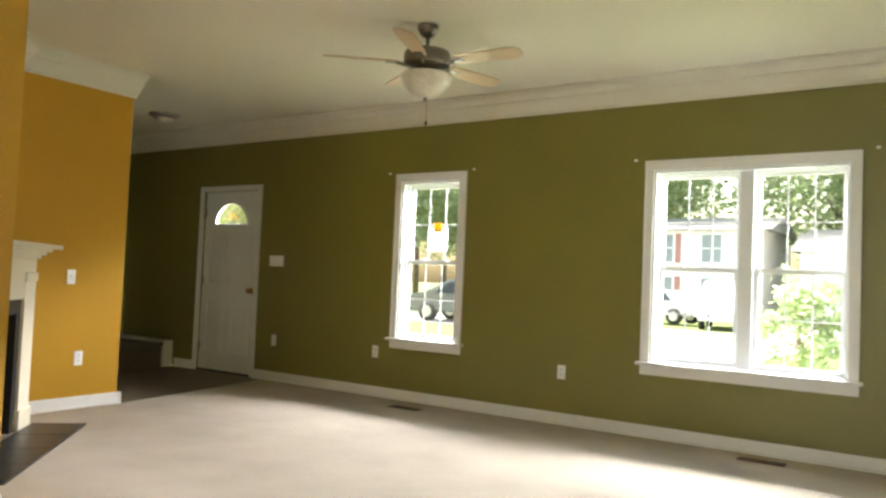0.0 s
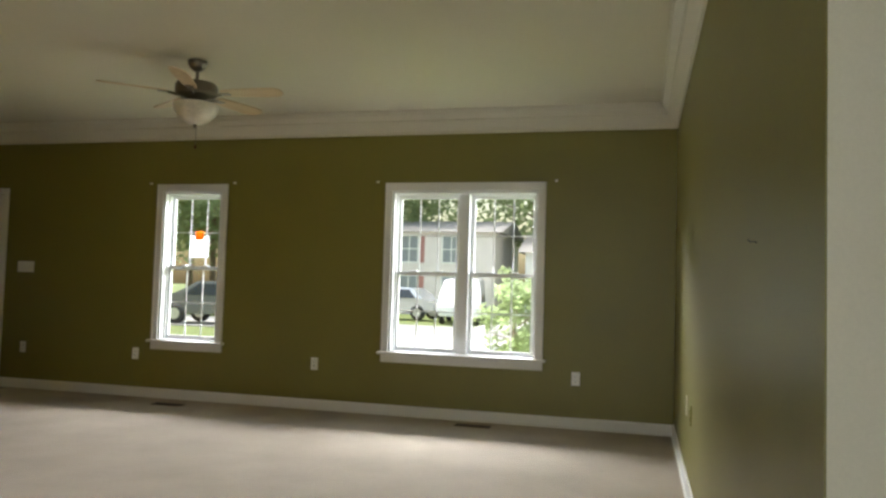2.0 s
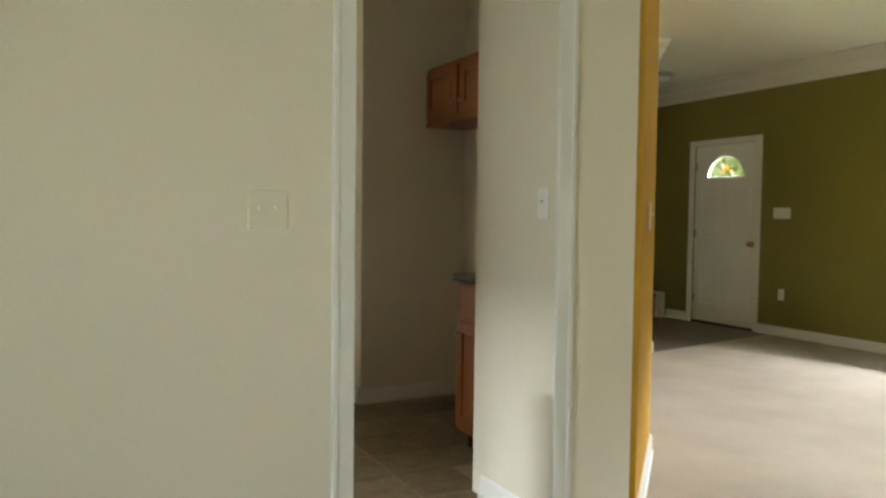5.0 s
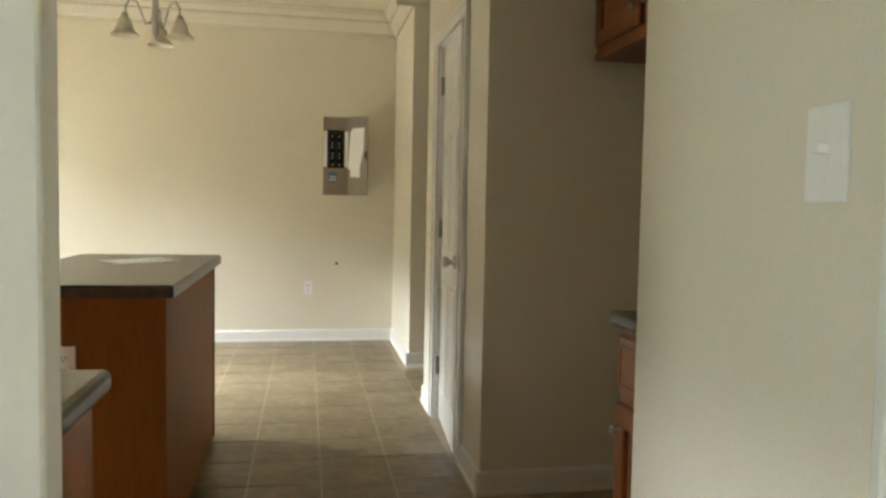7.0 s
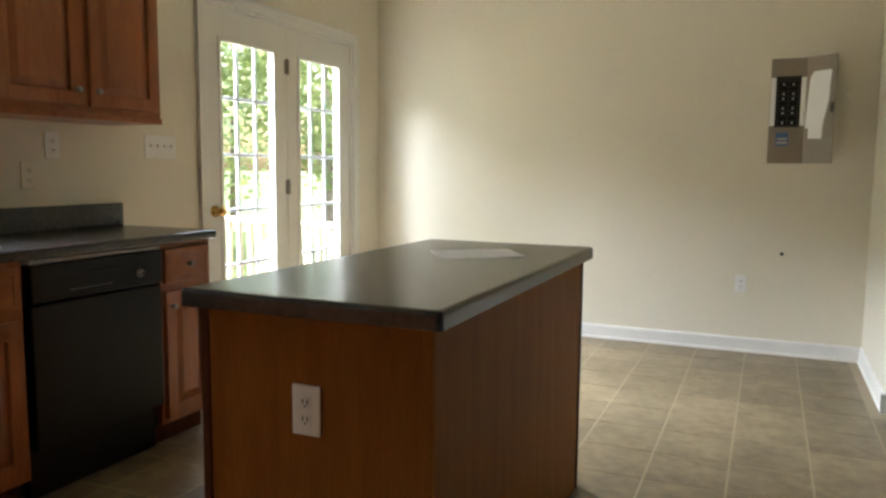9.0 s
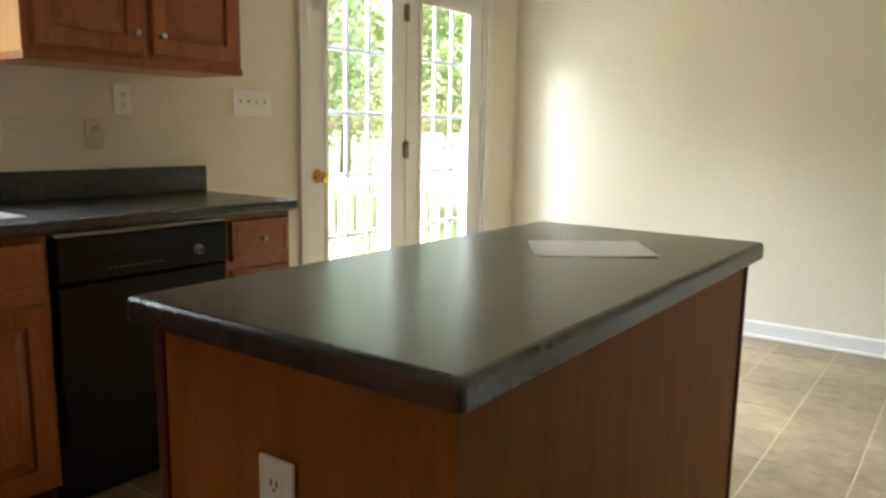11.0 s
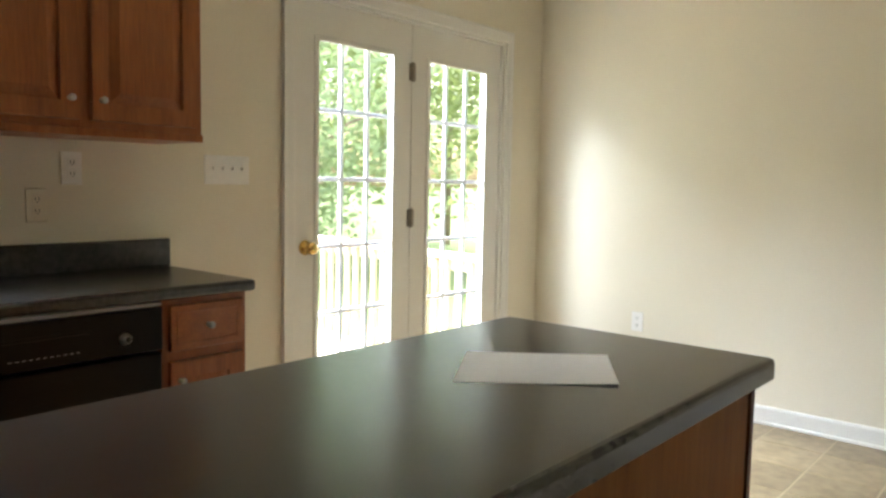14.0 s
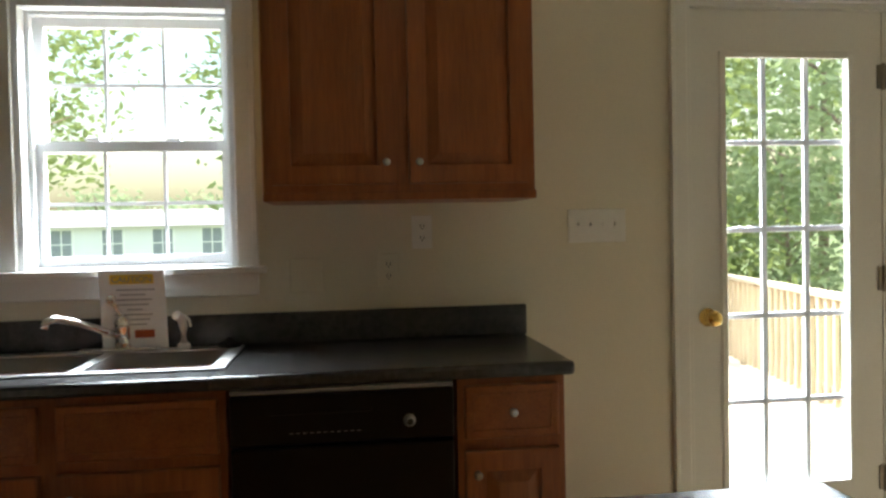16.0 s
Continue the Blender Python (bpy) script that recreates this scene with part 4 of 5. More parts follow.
# caution notice propped against the backsplash
cn = thing("caution_notice", pose(REAR + 0.048, 2.063, 0.9225, 7, 0, 90), "white caution notice propped behind the tap", "notice")
part("sheet", box(-0.103, 0.103, 0.0, 0.001, 0.0, 0.262), PAPER, cn)
tx = bpy.data.curves.new("caution_word", "FONT")
tx.body, tx.size, tx.align_x, tx.extrude = "CAUTION", 0.028, "CENTER", 0.0003
dep = new("caution_word", tx)
deg = bpy.context.evaluated_depsgraph_get()
me = bpy.data.meshes.new_from_object(dep.evaluated_get(deg))
bpy.data.objects.remove(dep)
word = new("heading_letters", me)
word.parent, word.matrix_basis = cn, pose(0, -0.002, 0.222, 90, 0, 0)
me.materials.clear()
me.materials.append(INK)
part("heading_band", box(-0.068, 0.068, -0.0012, -0.0002, 0.216, 0.247), YELLOW, cn)
for i, (a, b) in enumerate(((-0.05, 0.07), (-0.04, 0.04), (-0.06, 0.06), (-0.06, 0.05), (-0.02, 0.03), (-0.06, 0.06), (-0.05, 0.05), (-0.06, 0.04))):
    part("text_bar", box(a, b, -0.0012, -0.0002, 0.195 - i * 0.0165, 0.1985 - i * 0.0165), INK, cn)
part("red_stamp", box(0.0, 0.062, -0.0012, -0.0002, 0.036, 0.062), REDINK, cn)

# electric panel with its door open
bp = thing("breaker_panel", pose(-0.505, FAR, 1.58), "taupe electric breaker panel with open door", "electric panel")
bm = bmesh.new()
for a in ((-0.105, -0.075, -0.33, 0.33), (0.075, 0.105, -0.33, 0.33), (-0.075, 0.075, 0.22, 0.33), (-0.075, 0.075, -0.33, -0.1)):
    bx(bm, a[0], a[1], -0.012, 0.0, a[2], a[3], 0.002)
part("cover_frame", bm, PANELGREY, bp)
part("back", box(-0.075, 0.075, -0.003, 0.0, -0.1, 0.22), SLOT, bp)
for u in (-0.028, 0.028):
    for i in range(9):
        b = part("breaker", box(u - 0.024, u + 0.024, -0.015, -0.003, -0.085 + i * 0.03, -0.06 + i * 0.03, 0.002), BLACK, bp)
        if i % 3 != 1:
            part("breaker_toggle", box(u - 0.006, u + 0.006, -0.021, -0.014, -0.077 + i * 0.03, -0.068 + i * 0.03, 0.001), PLASTIC, b)
for u in (-0.088, 0.088):
    part("number_strip", box(u - 0.015, u + 0.015, -0.0142, -0.0118, -0.092, 0.21), PAPER, bp)
lb = part("rating_label", box(-0.06, 0.012, -0.0135, -0.0118, -0.22, -0.135), BLUE, bp, "dark blue rating label with silver print")
part("label_band", box(-0.052, 0.004, -0.0142, -0.0134, -0.182, -0.168), STEEL, lb)
part("label_band", box(-0.054, 0.006, -0.0142, -0.0134, -0.208, -0.190), STEEL, lb)
dr = part("door", box(0, 0.205, -0.006, 0.0, -0.33, 0.33, 0.002), PANELGREY, bp)
dr.matrix_basis = pose(0.105, -0.012, 0, 0, 0, -40)
bm = prism(bmesh.new(), [(0.006, -0.11), (0.03, -0.112), (0.03, -0.175), (0.128, -0.178), (0.13, -0.09), (0.165, 0.06), (0.172, 0.24), (0.05, 0.238), (0.026, 0.2)], 0.0062, 0.0085)
bmesh.ops.rotate(bm, matrix=Matrix.Rotation(radians(90), 3, "X"), verts=bm.verts)
sheet = part("circuit_list", bm, PAPER, dr, "curled white circuit list")
part("door_latch", box(0.18, 0.198, -0.014, -0.005, -0.02, 0.04, 0.002), SLOT, dr)
bm = box(-0.10, 0.10, -0.0012, 0.0, -0.45, -0.335)
part("patch", bm, CREAM, thing("wall_patch", pose(-0.53, FAR, 1.58), "unpainted filler patch under the panel", "patch"))
part("stub", lathe(bmesh.new(), [(0.012, 0), (0.012, 0.005)], (-0.49, FAR - 0.004, 0.665), "y", 10), SLOT, thing("wall_hole", Matrix(), "small dark cable hole in wall", "hole"))
part("peg", lathe(bmesh.new(), [(0.012, 0), (0.008, 0.02)], (-0.17, FAR - 0.02, 1.67), "y", 10), PLASTIC, thing("wall_peg", Matrix(), "small white peg beside the panel", "peg"))

# chandelier over the breakfast area
ch = thing("chandelier", pose(-1.66, 4.38, 0), "nickel chandelier with frosted bell shades", "chandelier")
part("canopy", lathe(bmesh.new(), [(0.06, TOP), (0.06, TOP - 0.012), (0.03, TOP - 0.03), (0.01, TOP - 0.04)]), NICKEL, ch)
part("chain", tube(bmesh.new(), [(0, 0, TOP - 0.03), (0, 0, 2.46)], 0.005, 8), NICKEL, ch)
part("stem", lathe(bmesh.new(), [(0.005, 2.48), (0.02, 2.46), (0.03, 2.42), (0.018, 2.39), (0.022, 2.30), (0.03, 2.27), (0.018, 2.24), (0.024, 2.2), (0.012, 2.17), (0.004, 2.15)]), NICKEL, ch)
for k in range(3):
    a = radians(90 + 120 * k)
    c, s = math.cos(a), math.sin(a)
    arm = part("arm", tube(bmesh.new(), [(r * c, r * s, z) for r, z in ((0.02, 2.26), (0.06, 2.24), (0.085, 2.30), (0.11, 2.36), (0.15, 2.37), (0.175, 2.33), (0.18, 2.28))], 0.007, 8), NICKEL, ch)
    part("socket", lathe(bmesh.new(), [(0.012, 2.29), (0.02, 2.28), (0.022, 2.255)], (0.18 * c, 0.18 * s, 0), seg=16), NICKEL, arm)
    bm = bmesh.new()
    prof = [(0.024, 2.262), (0.034, 2.25), (0.042, 2.22), (0.055, 2.185), (0.082, 2.155)]
    lathe(bm, prof + [(r - 0.004, z) for r, z in prof[::-1]], (0.18 * c, 0.18 * s, 0), seg=24)
    part("shade", bm, FROST, arm, "frosted bell shade")

# ---- living room things ----
fan = thing("ceiling_fan", pose(3.125, 0.165, 0), "five-blade ceiling fan with frosted bowl light", "fan")
part("canopy", lathe(bmesh.new(), [(0.07, TOP), (0.07, TOP - 0.02), (0.055, TOP - 0.05), (0.03, TOP - 0.075), (0.014, TOP - 0.08)]), PEWTER, fan)
part("down_rod", lathe(bmesh.new(), [(0.013, TOP - 0.07), (0.013, 2.64)], seg=14), PEWTER, fan)
part("motor", lathe(bmesh.new(), [(0.03, 2.655), (0.07, 2.645), (0.14, 2.63), (0.152, 2.612), (0.152, 2.555), (0.135, 2.535), (0.08, 2.525), (0.066, 2.50), (0.03, 2.49)], seg=32), PEWTER, fan)
lk = part("light_bowl", lathe(bmesh.new(), [(0.06, 2.495), (0.158, 2.478), (0.165, 2.466), (0.15, 2.41), (0.108, 2.362), (0.055, 2.335), (0.012, 2.326)], seg=32), FROST, fan, "frosted glass bowl")
part("finial", lathe(bmesh.new(), [(0.014, 2.33), (0.014, 2.312), (0.005, 2.30)], seg=12), PEWTER, lk)
for dx, z in ((0.014, 2.17),):
    pc_ = part("pull_chain", tube(bmesh.new(), [(dx, 0, 2.33), (dx * 1.2, 0.0, 2.29), (dx * 1.2, 0, z)], 0.0022, 6), PEWTER, fan)
    part("pull", lathe(bmesh.new(), [(0.003, z + 0.01), (0.009, z), (0.009, z - 0.012), (0.004, z - 0.02)], (dx * 1.2, 0, 0), seg=10), DARKWOOD, pc_)
for k in range(5):
    bm = bmesh.new()
    outline = [(0.20, -0.045), (0.30, -0.058), (0.55, -0.068), (0.63, -0.062), (0.665, -0.035), (0.672, 0.0), (0.665, 0.035), (0.63, 0.062), (0.55, 0.068), (0.30, 0.058), (0.20, 0.045)]
    prism(bm, outline, -0.004, 0.004)
    bmesh.ops.rotate(bm, matrix=Matrix.Rotation(radians(-12), 3, "X"), verts=bm.verts)
    bl = part("blade", bm, BLADE, fan, "pale wood blade")
    bl.matrix_basis = pose(0, 0, 2.555, 0, 0, -14 + 72 * k)
    bm = bmesh.new()
    tube(bm, [(0.09, 0, -0.015), (0.14, 0, -0.02), (0.20, 0, -0.008)], 0.011, 8)
    bx(bm, 0.18, 0.27, -0.028, 0.028, -0.010, -0.005, 0.002)
    part("blade_iron", bm, PEWTER, bl)

cl = thing("ceiling_light", pose(4.17, 4.33, 0), "small bare nickel ceiling light in the foyer", "ceiling light")
part("base", lathe(bmesh.new(), [(0.16, TOP), (0.16, TOP - 0.015), (0.13, TOP - 0.035), (0.05, TOP - 0.045), (0.02, TOP - 0.05)], seg=28), NICKEL, cl)
part("bowl", lathe(bmesh.new(), [(0.10, TOP - 0.04), (0.09, TOP - 0.07), (0.05, TOP - 0.09), (0.01, TOP - 0.095)], seg=24), FROST, cl)

for (x, y) in ((4.62, 1.30), (4.72, -1.64)):
    rg = thing("floor_register", pose(x, y, 0, 0, 0, 0), "dark brown floor vent set in carpet by wall", "vent", "floor vents")
    part("frame", box(-0.055, 0.055, -0.155, 0.155, 0.0, 0.005, 0.002), DARKWOOD, rg)
    for i in range(12):
        part("slat", box(-0.04, 0.04, -0.14 + i * 0.0245, -0.13 + i * 0.0245, 0.005, 0.008), SLOT, rg)

for y in (1.83, -0.62, -2.29, 0.88):
    br = thing("curtain_bracket", on_front(y, 2.16), "tiny white curtain-rod bracket on wall", "bracket", "curtain brackets")
    part("tab", box(-0.012, 0.012, -0.02, 0.0, -0.008, 0.008, 0.002), PLASTIC, br)

# notice on the narrow window: orange sticker over a printed sheet, on the glass
nt = thing("window_notice", pose(FRONT + 0.119, 1.33, 1.58, 0, 0, -90), "white printed notice with orange sticker on glass", "notice")
part("sheet", box(-0.11, 0.11, -0.001, 0.0, -0.16, 0.06), NOTICE, nt)
part("sticker", box(-0.045, 0.045, -0.0025, -0.0012, 0.02, 0.105), STICKER, nt)
for i in range(7):
    part("text_bar", box(-0.08, 0.08 - 0.02 * (i % 3), -0.0022, -0.0012, -0.02 - i * 0.018, -0.016 - i * 0.018), INK, nt)

# fireplace: surround, mantel shelf, firebox and slate hearth
U = pose(0.0, 1.10, 0, 0, 0, 45)   # local x runs along the diagonal wall, -y faces the room
fp = thing("fireplace", U, "cream painted fireplace surround with mantel shelf", "fireplace")
for a in (1.20, 2.38):
    lg = part("pilaster", box(a, a + 0.22, -0.30, -0.001, 0.0, 1.08, 0.005), MANTEL, fp)
    part("plinth", box(a - 0.012, a + 0.232, -0.315, -0.002, 0.0, 0.14, 0.005), MANTEL, lg)
    part("capital", box(a - 0.008, a + 0.228, -0.31, -0.002, 1.02, 1.08, 0.005), MANTEL, lg)
part("frieze", box(1.20, 2.60, -0.297, -0.001, 0.90, 1.18, 0.004), MANTEL, fp)
bm = bmesh.new()
for o, z0, z1 in ((0.02, 1.18, 1.205), (0.045, 1.205, 1.23), (0.075, 1.23, 1.252), (0.13, 1.252, 1.282)):
    bx(bm, 1.20 - o, 2.60 + o, -0.30 - o, -0.001, z0, z1, 0.005)
part("mantel_shelf", bm, MANTEL, fp)
bm = bmesh.new()
for a in ((1.44, 1.46, -0.18, 0.45, 0.004, 0.88), (2.34, 2.36, -0.18, 0.45, 0.004, 0.88), (1.46, 2.34, 0.43, 0.45, 0.004, 0.88), (1.46, 2.34, -0.18, 0.43, 0.86, 0.88), (1.46, 2.34, -0.18, 0.43, 0.0, 0.006)):
    bx(bm, *a)
part("firebox", bm, SOOT, fp, "black metal firebox")
bm = bmesh.new()
for a in ((1.421, 1.50, -0.28, -0.19, 0, 0.9), (2.30, 2.379, -0.28, -0.19, 0, 0.9), (1.50, 2.30, -0.28, -0.19, 0.80, 0.9)):
    bx(bm, *a)
part("slate_facing", bm, SLATE, fp, "dark slate facing")
hs = thing("hearth_slab", U, "dark slate hearth slab flush with carpet", "hearth")
for i in range(4):
    part("slate_tile", box(1.04 + i * 0.40, 1.437 + i * 0.40, -0.68, -0.32, 0.0, 0.012, 0.003), SLATE, hs)
ms = thing("wall_moulding", U, "short cream moulding fixed above mantel shelf", "moulding")
bm = box(1.45, 2.42, -0.10, -0.001, 1.385, 1.425, 0.006)
bx(bm, 1.48, 2.39, -0.07, -0.001, 1.355, 1.386, 0.006)
part("ledge", bm, MANTEL, ms)

# ---- kitchen floor tiles ----
TW = 0.305
tile_mesh = bpy.data.meshes.new("floor_tile")
bm = bx(bmesh.new(), 0.0045, TW - 0.0045, 0.0045, TW - 0.0045, -0.004, -0.001)
bm.to_mesh(tile_mesh)
bm.free()
tile_mesh.materials.append(TILE)
for i in range(-11, 3):
    for j in range(0, 19):
        x, y = -0.07 + TW * i, 0.22 + TW * j
        if x + TW > 0.72 or x < REAR - 0.02 or (x > -0.1 and (y + TW > 2.46 and y < 3.9 or y + TW > 5.0)) or (x > -0.2 and y < 0.9):
            continue
        t = new("floor_tile", tile_mesh)
        t.parent = kitchen_floor
        t.matrix_basis = Matrix.Translation((x, y, 0))

# ---- outdoors ----
gr = bmesh.new()
bx(gr, -300, REAR - 0.16, -300, 300, -1.5, -0.75)
bx(gr, REAR - 0.16, 300, -300, 300, -1.5, -0.30)
setting("ground", gr, GRASS, "green lawn round the house", "lawn")
setting("road", box(20.0, 26.0, -150, 150, -0.29, -0.26), ROAD, "pale worn concrete street", "road")
setting("driveway", box(9.5, 20.0, 0.4, 5.6, -0.295, -0.255), DRIVE, "pale concrete drive", "driveway")
setting("driveway_across", box(26.0, 38.0, -3.5, 3.0, -0.295, -0.255), DRIVE, "pale concrete drive across the street", "driveway")

# deck
dk = thing("deck", Matrix(), "weathered pine deck with board floor", "deck")
DECKZ = -0.21


def deck_edge(x):
    """The slanting outer edge of the deck."""
    return 6.28 + (-3.72 - x) * 0.17


for i in range(47):
    x = -3.64 - 0.142 * i
    part("deck_board", box(x - 0.136, x, 0.6 if x > -7.7 else 3.1, deck_edge(x), DECKZ - 0.04, DECKZ, 0.004), DECK, dk)
for x, y in ((-7.5, 0.8), (-7.5, 3.5), (-10.0, 3.4), (-10.0, 7.3), (-7.0, 6.8), (-4.0, 6.25), (-4.0, 0.8)):
    part("pier", box(x - 0.07, x + 0.07, y - 0.07, y + 0.07, -1.0, DECKZ - 0.041), DECKV, dk)


def railing(a, b, label):
    a, b = Vector(a), Vector(b)
    d = b - a
    m = Matrix.Translation((a.x, a.y, DECKZ)) @ Matrix.Rotation(math.atan2(d.y, d.x), 4, "Z")
    L = d.length
    r = thing("deck_railing", m, label, "railing", "deck railings")
    part("top_rail", box(-0.05, L + 0.05, -0.07, 0.07, 0.90, 0.94, 0.005), DECK, r)
    part("upper_rail", box(0, L, -0.02, 0.02, 0.81, 0.898, 0.004), DECK, r)
    part("lower_rail", box(0, L, -0.02, 0.02, 0.10, 0.19, 0.004), DECK, r)
    for i in range(int(L / 0.14)):
        part("baluster", box(0.08 + i * 0.14, 0.118 + i * 0.14, -0.06, -0.022, 0.06, 0.89, 0.003), DECKV, r)
    for i in range(int(L / 1.8) + 1):
        part("post", box(i * 1.8 - 0.045, i * 1.8 + 0.045, 0.021, 0.11, 0.0, 0.899, 0.004), DECKV, r)


railing((-10.15, deck_edge(-10.15) - 0.15), (-3.72, deck_edge(-3.72) - 0.15), "weathered pine side railing of the deck")
railing((-10.15, 3.2), (-10.15, 7.2), "weathered pine far railing of the deck")

# trees
rnd = random.Random(7)


def crown_mesh(bm, c, rx, rz, n, leaf, rng):
    """Leaves, each a small bent blade, scattered in clumps over an uneven round crown."""
    clumps = []
    for _ in range(max(10, n // 60)):
        d = Vector((rng.gauss(0, 1), rng.gauss(0, 1), rng.gauss(0, 1))).normalized() * rng.uniform(0.45, 1.0)
        clumps.append(Vector((c[0] + d.x * rx, c[1] + d.y * rx, c[2] + d.z * rz)))
    for i in range(n):
        k = clumps[rng.randrange(len(clumps))]
        p = k + Vector((rng.gauss(0, 1), rng.gauss(0, 1), rng.gauss(0, 0.7))) * rx * 0.17
        u = Vector((rng.gauss(0, 1), rng.gauss(0, 1), rng.gauss(0, 0.6))).normalized()
        v = u.cross(Vector((rng.gauss(0, 1), rng.gauss(0, 1), rng.gauss(0, 1)))).normalized()
        s = leaf * rng.uniform(0.6, 1.3)
        w = u.cross(v) * s * 0.15
        q = [bm.verts.new(p + a) for a in (-u * s, v * s * 0.45 + w, u * s, -v * s * 0.45 + w)]
        bm.faces.new(q)
    return bm


def tree(x, y, ground, h, crown_r, leaf_mat, label, n=2600, leaf=0.11, trunk_r=0.14, lift=0.35, seed=0, low=False):
    rng = random.Random(seed)
    t = thing("tree", pose(x, y, ground), label, "tree", "trees")
    bm = bmesh.new()
    lean = rng.uniform(-0.3, 0.3)
    top = h * 0.85
    tube(bm, [(lean * k * k, 0.1 * math.sin(3 * k), top * k) for k in (0, 0.25, 0.5, 0.75, 1)], [trunk_r * s for s in (1.25, 1, 0.85, 0.6, 0.25)], 12)
    for i in range(7):
        z = h * rng.uniform(lift, 0.8)
        a = rng.uniform(0, 6.28)
        r = crown_r * rng.uniform(0.5, 0.85)
        tube(bm, [(0.1 * lean, 0, z), (r * 0.5 * math.cos(a), r * 0.5 * math.sin(a), z + r * 0.35), (r * math.cos(a), r * math.sin(a), z + r * 0.5)], [trunk_r * 0.4, trunk_r * 0.25, trunk_r * 0.08], 6)
    part("trunk", bm, BARK, t)
    cz = h * (1 + lift) / 2
    bm = crown_mesh(bmesh.new(), (0, 0, cz), crown_r, h * (1 - lift) / 2, n, leaf, rng)
    part("crown", bm, leaf_mat, t)
    return t


BACK, FORE = -0.75, -0.30
tree(-10.3, 1.96, BACK, 16, 3.2, LEAF, "tall pine with thick scaly trunk beyond deck", 1500, 0.14, 0.215, 0.62, 1)
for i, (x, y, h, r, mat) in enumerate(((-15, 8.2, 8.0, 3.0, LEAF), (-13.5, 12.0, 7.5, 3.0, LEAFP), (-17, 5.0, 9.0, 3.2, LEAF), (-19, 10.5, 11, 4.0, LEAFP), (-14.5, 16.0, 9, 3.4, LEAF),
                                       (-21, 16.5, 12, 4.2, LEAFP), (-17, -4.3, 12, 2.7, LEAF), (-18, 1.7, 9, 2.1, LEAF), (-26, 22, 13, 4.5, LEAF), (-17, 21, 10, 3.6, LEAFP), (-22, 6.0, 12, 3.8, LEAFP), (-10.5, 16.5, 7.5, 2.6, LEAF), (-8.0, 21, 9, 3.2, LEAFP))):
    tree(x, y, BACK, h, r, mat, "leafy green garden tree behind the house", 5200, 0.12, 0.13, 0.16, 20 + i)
for i, (x, y, h, r) in enumerate(((-12.2, 7.6, 3.2, 1.8), (-12.8, 10.2, 3.6, 2.0), (-13.5, 5.2, 2.8, 1.6))):
    tree(x, y, BACK, h, r, LEAFP if i % 2 else LEAF, "dense green shrub at the garden edge", 4000, 0.08, 0.05, 0.05, 50 + i)
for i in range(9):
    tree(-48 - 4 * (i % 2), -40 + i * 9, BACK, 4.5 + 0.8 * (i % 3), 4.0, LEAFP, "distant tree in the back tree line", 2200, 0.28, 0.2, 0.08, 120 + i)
# street side
tree(11.0, -1.05, FORE, 1.8, 0.62, LEAFP, "young bushy green tree on front lawn", 2600, 0.06, 0.04, 0.04, 70)
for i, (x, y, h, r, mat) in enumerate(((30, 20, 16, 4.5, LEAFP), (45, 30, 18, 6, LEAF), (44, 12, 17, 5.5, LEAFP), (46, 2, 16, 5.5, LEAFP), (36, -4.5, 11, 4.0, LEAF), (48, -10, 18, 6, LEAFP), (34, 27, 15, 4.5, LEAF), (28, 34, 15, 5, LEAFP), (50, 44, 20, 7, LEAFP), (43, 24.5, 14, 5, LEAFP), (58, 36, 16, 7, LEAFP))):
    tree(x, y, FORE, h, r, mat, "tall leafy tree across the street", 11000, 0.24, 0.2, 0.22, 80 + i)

for i, (x, y) in enumerate(((15.0, 14.2), (17.5, 18.8))):
    tree(x, y, FORE, 6.5, 2.3, LEAF, "leafy green tree on the front lawn", 5500, 0.12, 0.12, 0.15, 150 + i)


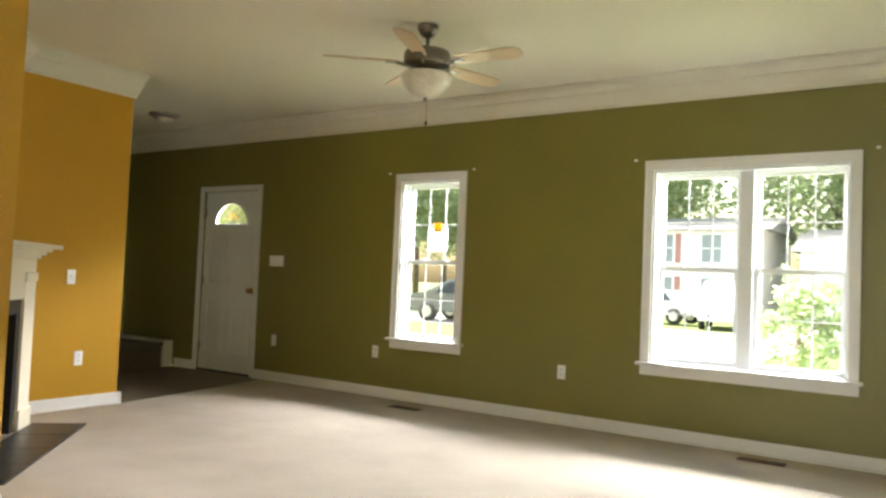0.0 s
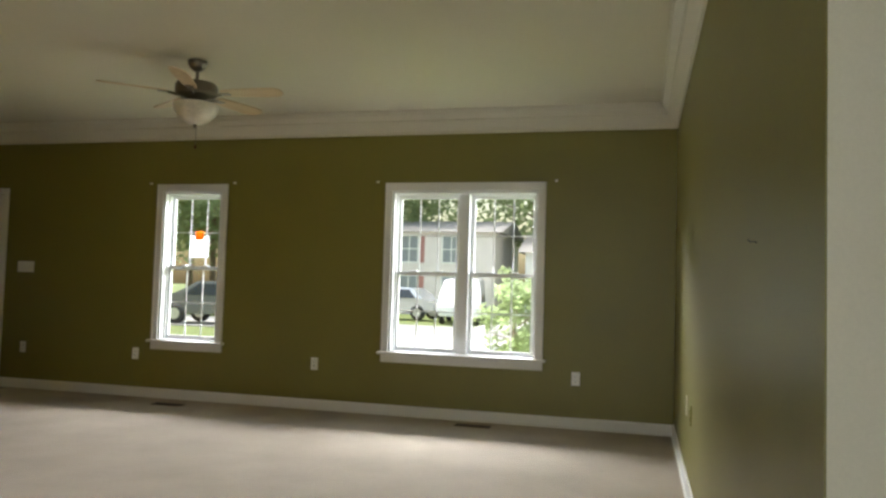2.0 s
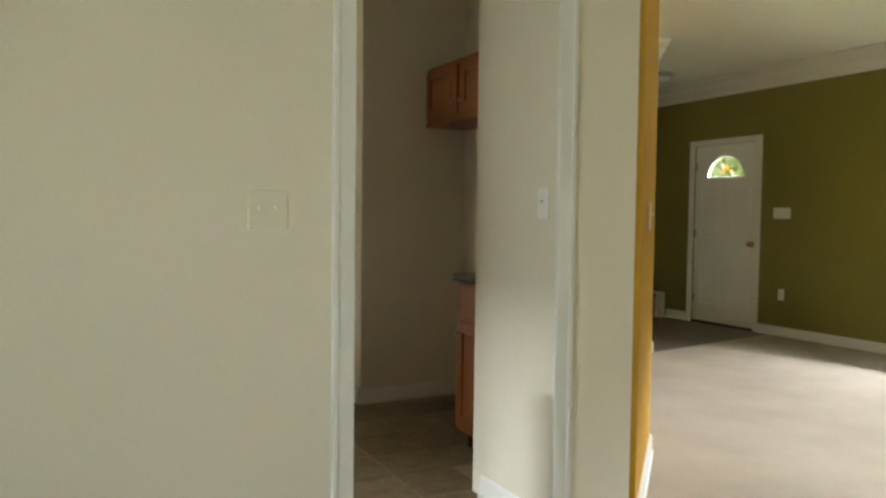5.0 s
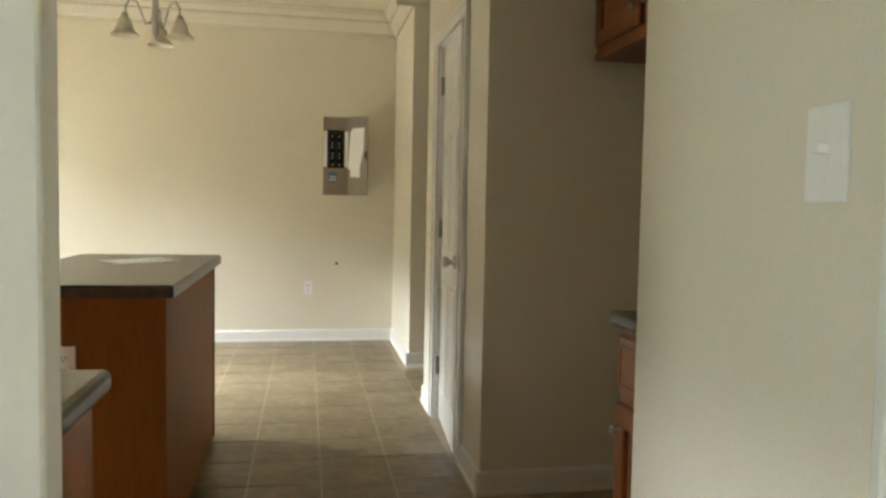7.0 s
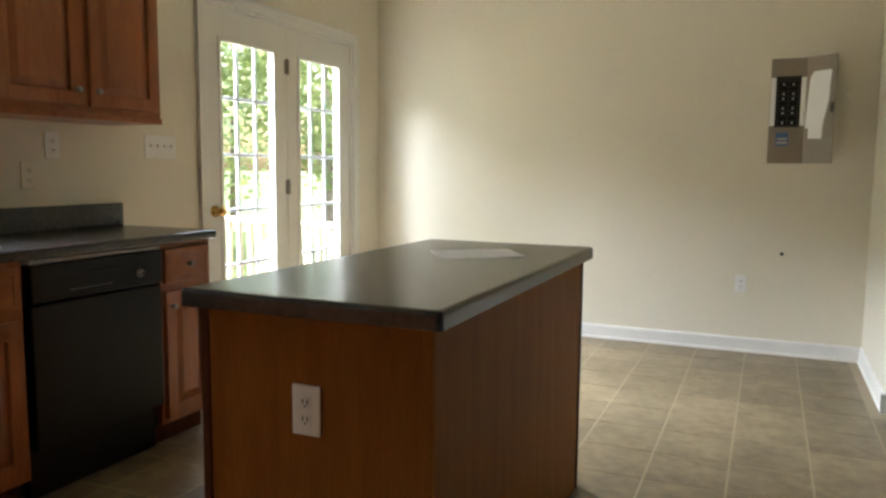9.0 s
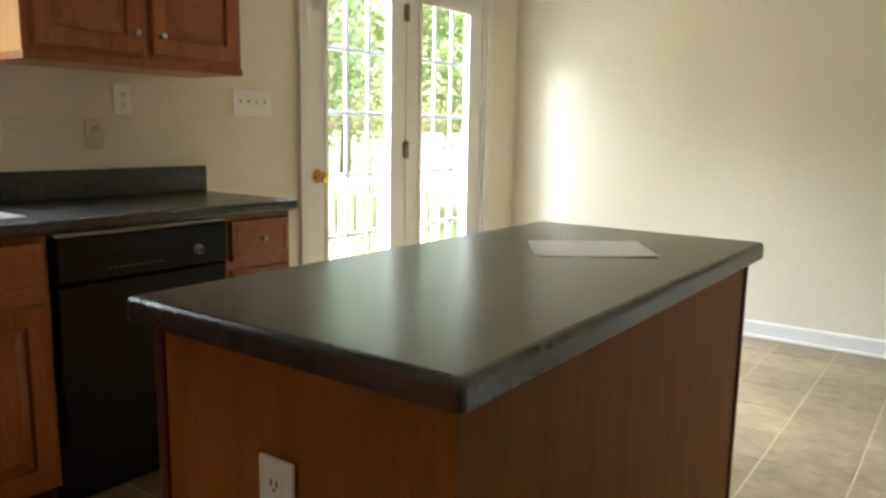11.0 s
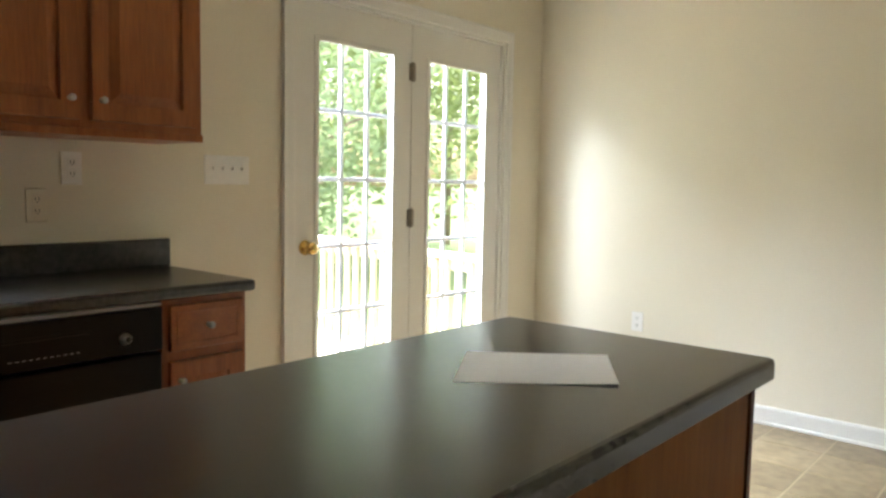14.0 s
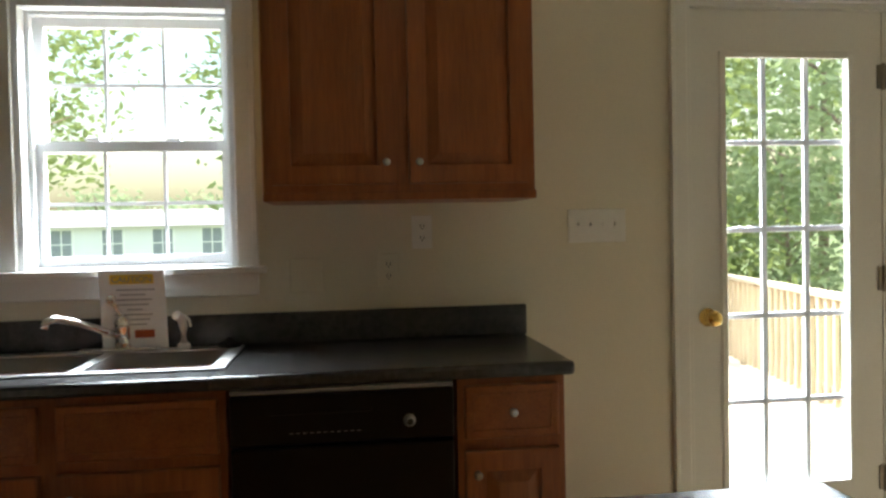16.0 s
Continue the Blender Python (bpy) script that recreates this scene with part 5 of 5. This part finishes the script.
def house(m, w, d, h, wall_mat, label, roof=2.2):
    """A plain house: lap-sided walls, gable roof, windows with trim, a door. Front at local y = 0, facing -y."""
    t = thing("house", m, label, "house", "houses")
    bm = bmesh.new()
    bx(bm, 0, w, 0, d, -0.3, h)
    n = int(h / 0.2)
    for i in range(n):
        bx(bm, -0.015, w + 0.015, -0.015, 0.0, i * h / n, i * h / n + 0.03)
    part("wall", bm, wall_mat, t)
    bm = bmesh.new()
    vs = [bm.verts.new(p) for p in ((-0.4, -0.4, h - 0.05), (w + 0.4, -0.4, h - 0.05), (w + 0.4, d + 0.4, h - 0.05), (-0.4, d + 0.4, h - 0.05), (-0.4, d / 2, h + roof), (w + 0.4, d / 2, h + roof))]
    for q in ((0, 1, 5, 4), (2, 3, 4, 5), (0, 4, 3), (1, 2, 5), (3, 2, 1, 0)):
        bm.faces.new([vs[i] for i in q])
    part("roof", bm, SHINGLE, t)
    for k in range(int(w / 2.4)):
        for z in ([1.0] if h < 4 else [0.7, 2.9]):
            u = 0.9 + k * 2.4
            wd = part("window", box(u, u + 0.95, -0.03, 0.0, z, z + 1.4), HOUSEGLASS, t)
            bm = bmesh.new()
            for a in ((u - 0.1, u, z - 0.1, z + 1.5), (u + 0.95, u + 1.05, z - 0.1, z + 1.5), (u, u + 0.95, z - 0.1, z), (u, u + 0.95, z + 1.4, z + 1.5), (u, u + 0.95, z + 0.68, z + 0.73), (u + 0.45, u + 0.5, z, z + 1.4)):
                bx(bm, a[0], a[1], -0.05, -0.031, a[2], a[3])
            part("window_trim", bm, WHITE, wd)
            if h > 4 and k == 2:
                for e in (u - 0.42, u + 1.06):
                    part("shutter", box(e, e + 0.3, -0.04, -0.016, z - 0.05, z + 1.45), SHUTTER, t, "dull red shutter")
    return t


house(pose(38, 15.5, FORE, 0, 0, -90), 11, 8, 4.6, BRICKRED, "pale pinkish house across the street", 0.9)
house(pose(39, 3.0, FORE, 0, 0, -90), 8, 7, 3.6, SIDING, "pale house across the street", 1.3)
house(pose(-40, -22.0, BACK, 0, 0, 90), 26, 7, 2.6, SIDING, "low white house beyond the back garden", 0.9)


SEDAN = [(-2.2, 0.35), (-2.25, 0.75), (-1.6, 0.92), (-1.0, 1.42), (0.7, 1.45), (1.45, 0.98), (2.15, 0.9), (2.25, 0.55), (2.2, 0.35)]
VAN = [(-2.3, 0.35), (-2.35, 0.8), (-2.0, 1.15), (-1.3, 1.85), (2.2, 1.95), (2.3, 1.8), (2.32, 0.55), (2.25, 0.35)]
VANWHITE = material("white van paint", (0.8, 0.8, 0.8), 0.3, vary=0.03, bump=0.0, coat=0.6)


def car(m, paint, label, side=SEDAN):
    c = thing("car", m, label, "car", "parked cars")
    bm = bmesh.new()
    a = [bm.verts.new((x, -0.85 + (0.14 if z > 1.2 else 0), z)) for x, z in side]
    b = [bm.verts.new((x, 0.85 - (0.14 if z > 1.2 else 0), z)) for x, z in side]
    bm.faces.new(a)
    bm.faces.new(b[::-1])
    for i in range(len(side)):
        bm.faces.new((a[i], a[(i + 1) % len(side)], b[(i + 1) % len(side)], b[i]))
    bmesh.ops.bevel(bm, geom=list(bm.edges), offset=0.05, segments=2, affect="EDGES", clamp_overlap=True)
    part("body", bm, paint, c)
    for s in (-1, 1):
        bm = bmesh.new()
        q = [bm.verts.new((x, s * (0.86 - (0.10 if z > 1.1 else 0.0)), z)) for x, z in ((-1.3, 0.97), (-0.92, 1.34), (0.6, 1.36), (1.15, 0.97))]
        q2 = [bm.verts.new(v.co + Vector((0, -s * 0.02, 0))) for v in q]
        bm.faces.new(q)
        bm.faces.new(q2[::-1])
        part("side_window", bm, CARGLASS, c)
        for x in (-1.4, 1.4):
            w = part("wheel", lathe(bmesh.new(), [(0.2, -0.11), (0.33, -0.10), (0.34, 0.0), (0.33, 0.10), (0.2, 0.11)], (x, s * 0.78, 0.34), "y", 20), RUBBER, c)
            part("rim", lathe(bmesh.new(), [(0.19, -0.115), (0.19, 0.115)], (x, s * 0.78, 0.34), "y", 16), STEEL, w)
        part("headlight", box(2.12, 2.22, s * 0.6 - 0.15, s * 0.6 + 0.15, 0.62, 0.76, 0.02), CRYSTAL, c)
    return c


car(pose(21.3, 10.6, -0.26, 0, 0, 92), CARDARK, "grey sedan parked along the street")
car(pose(29.0, 14.0, -0.30, 0, 0, 85), CARWHITE, "silver car parked on the lawn across the street")
car(pose(31.0, 7.6, -0.262, 0, 0, 80), CARWHITE, "silver car parked across the street")
car(pose(30.0, 4.3, -0.30, 0, 0, 8), VANWHITE, "white delivery van parked across the street", VAN)
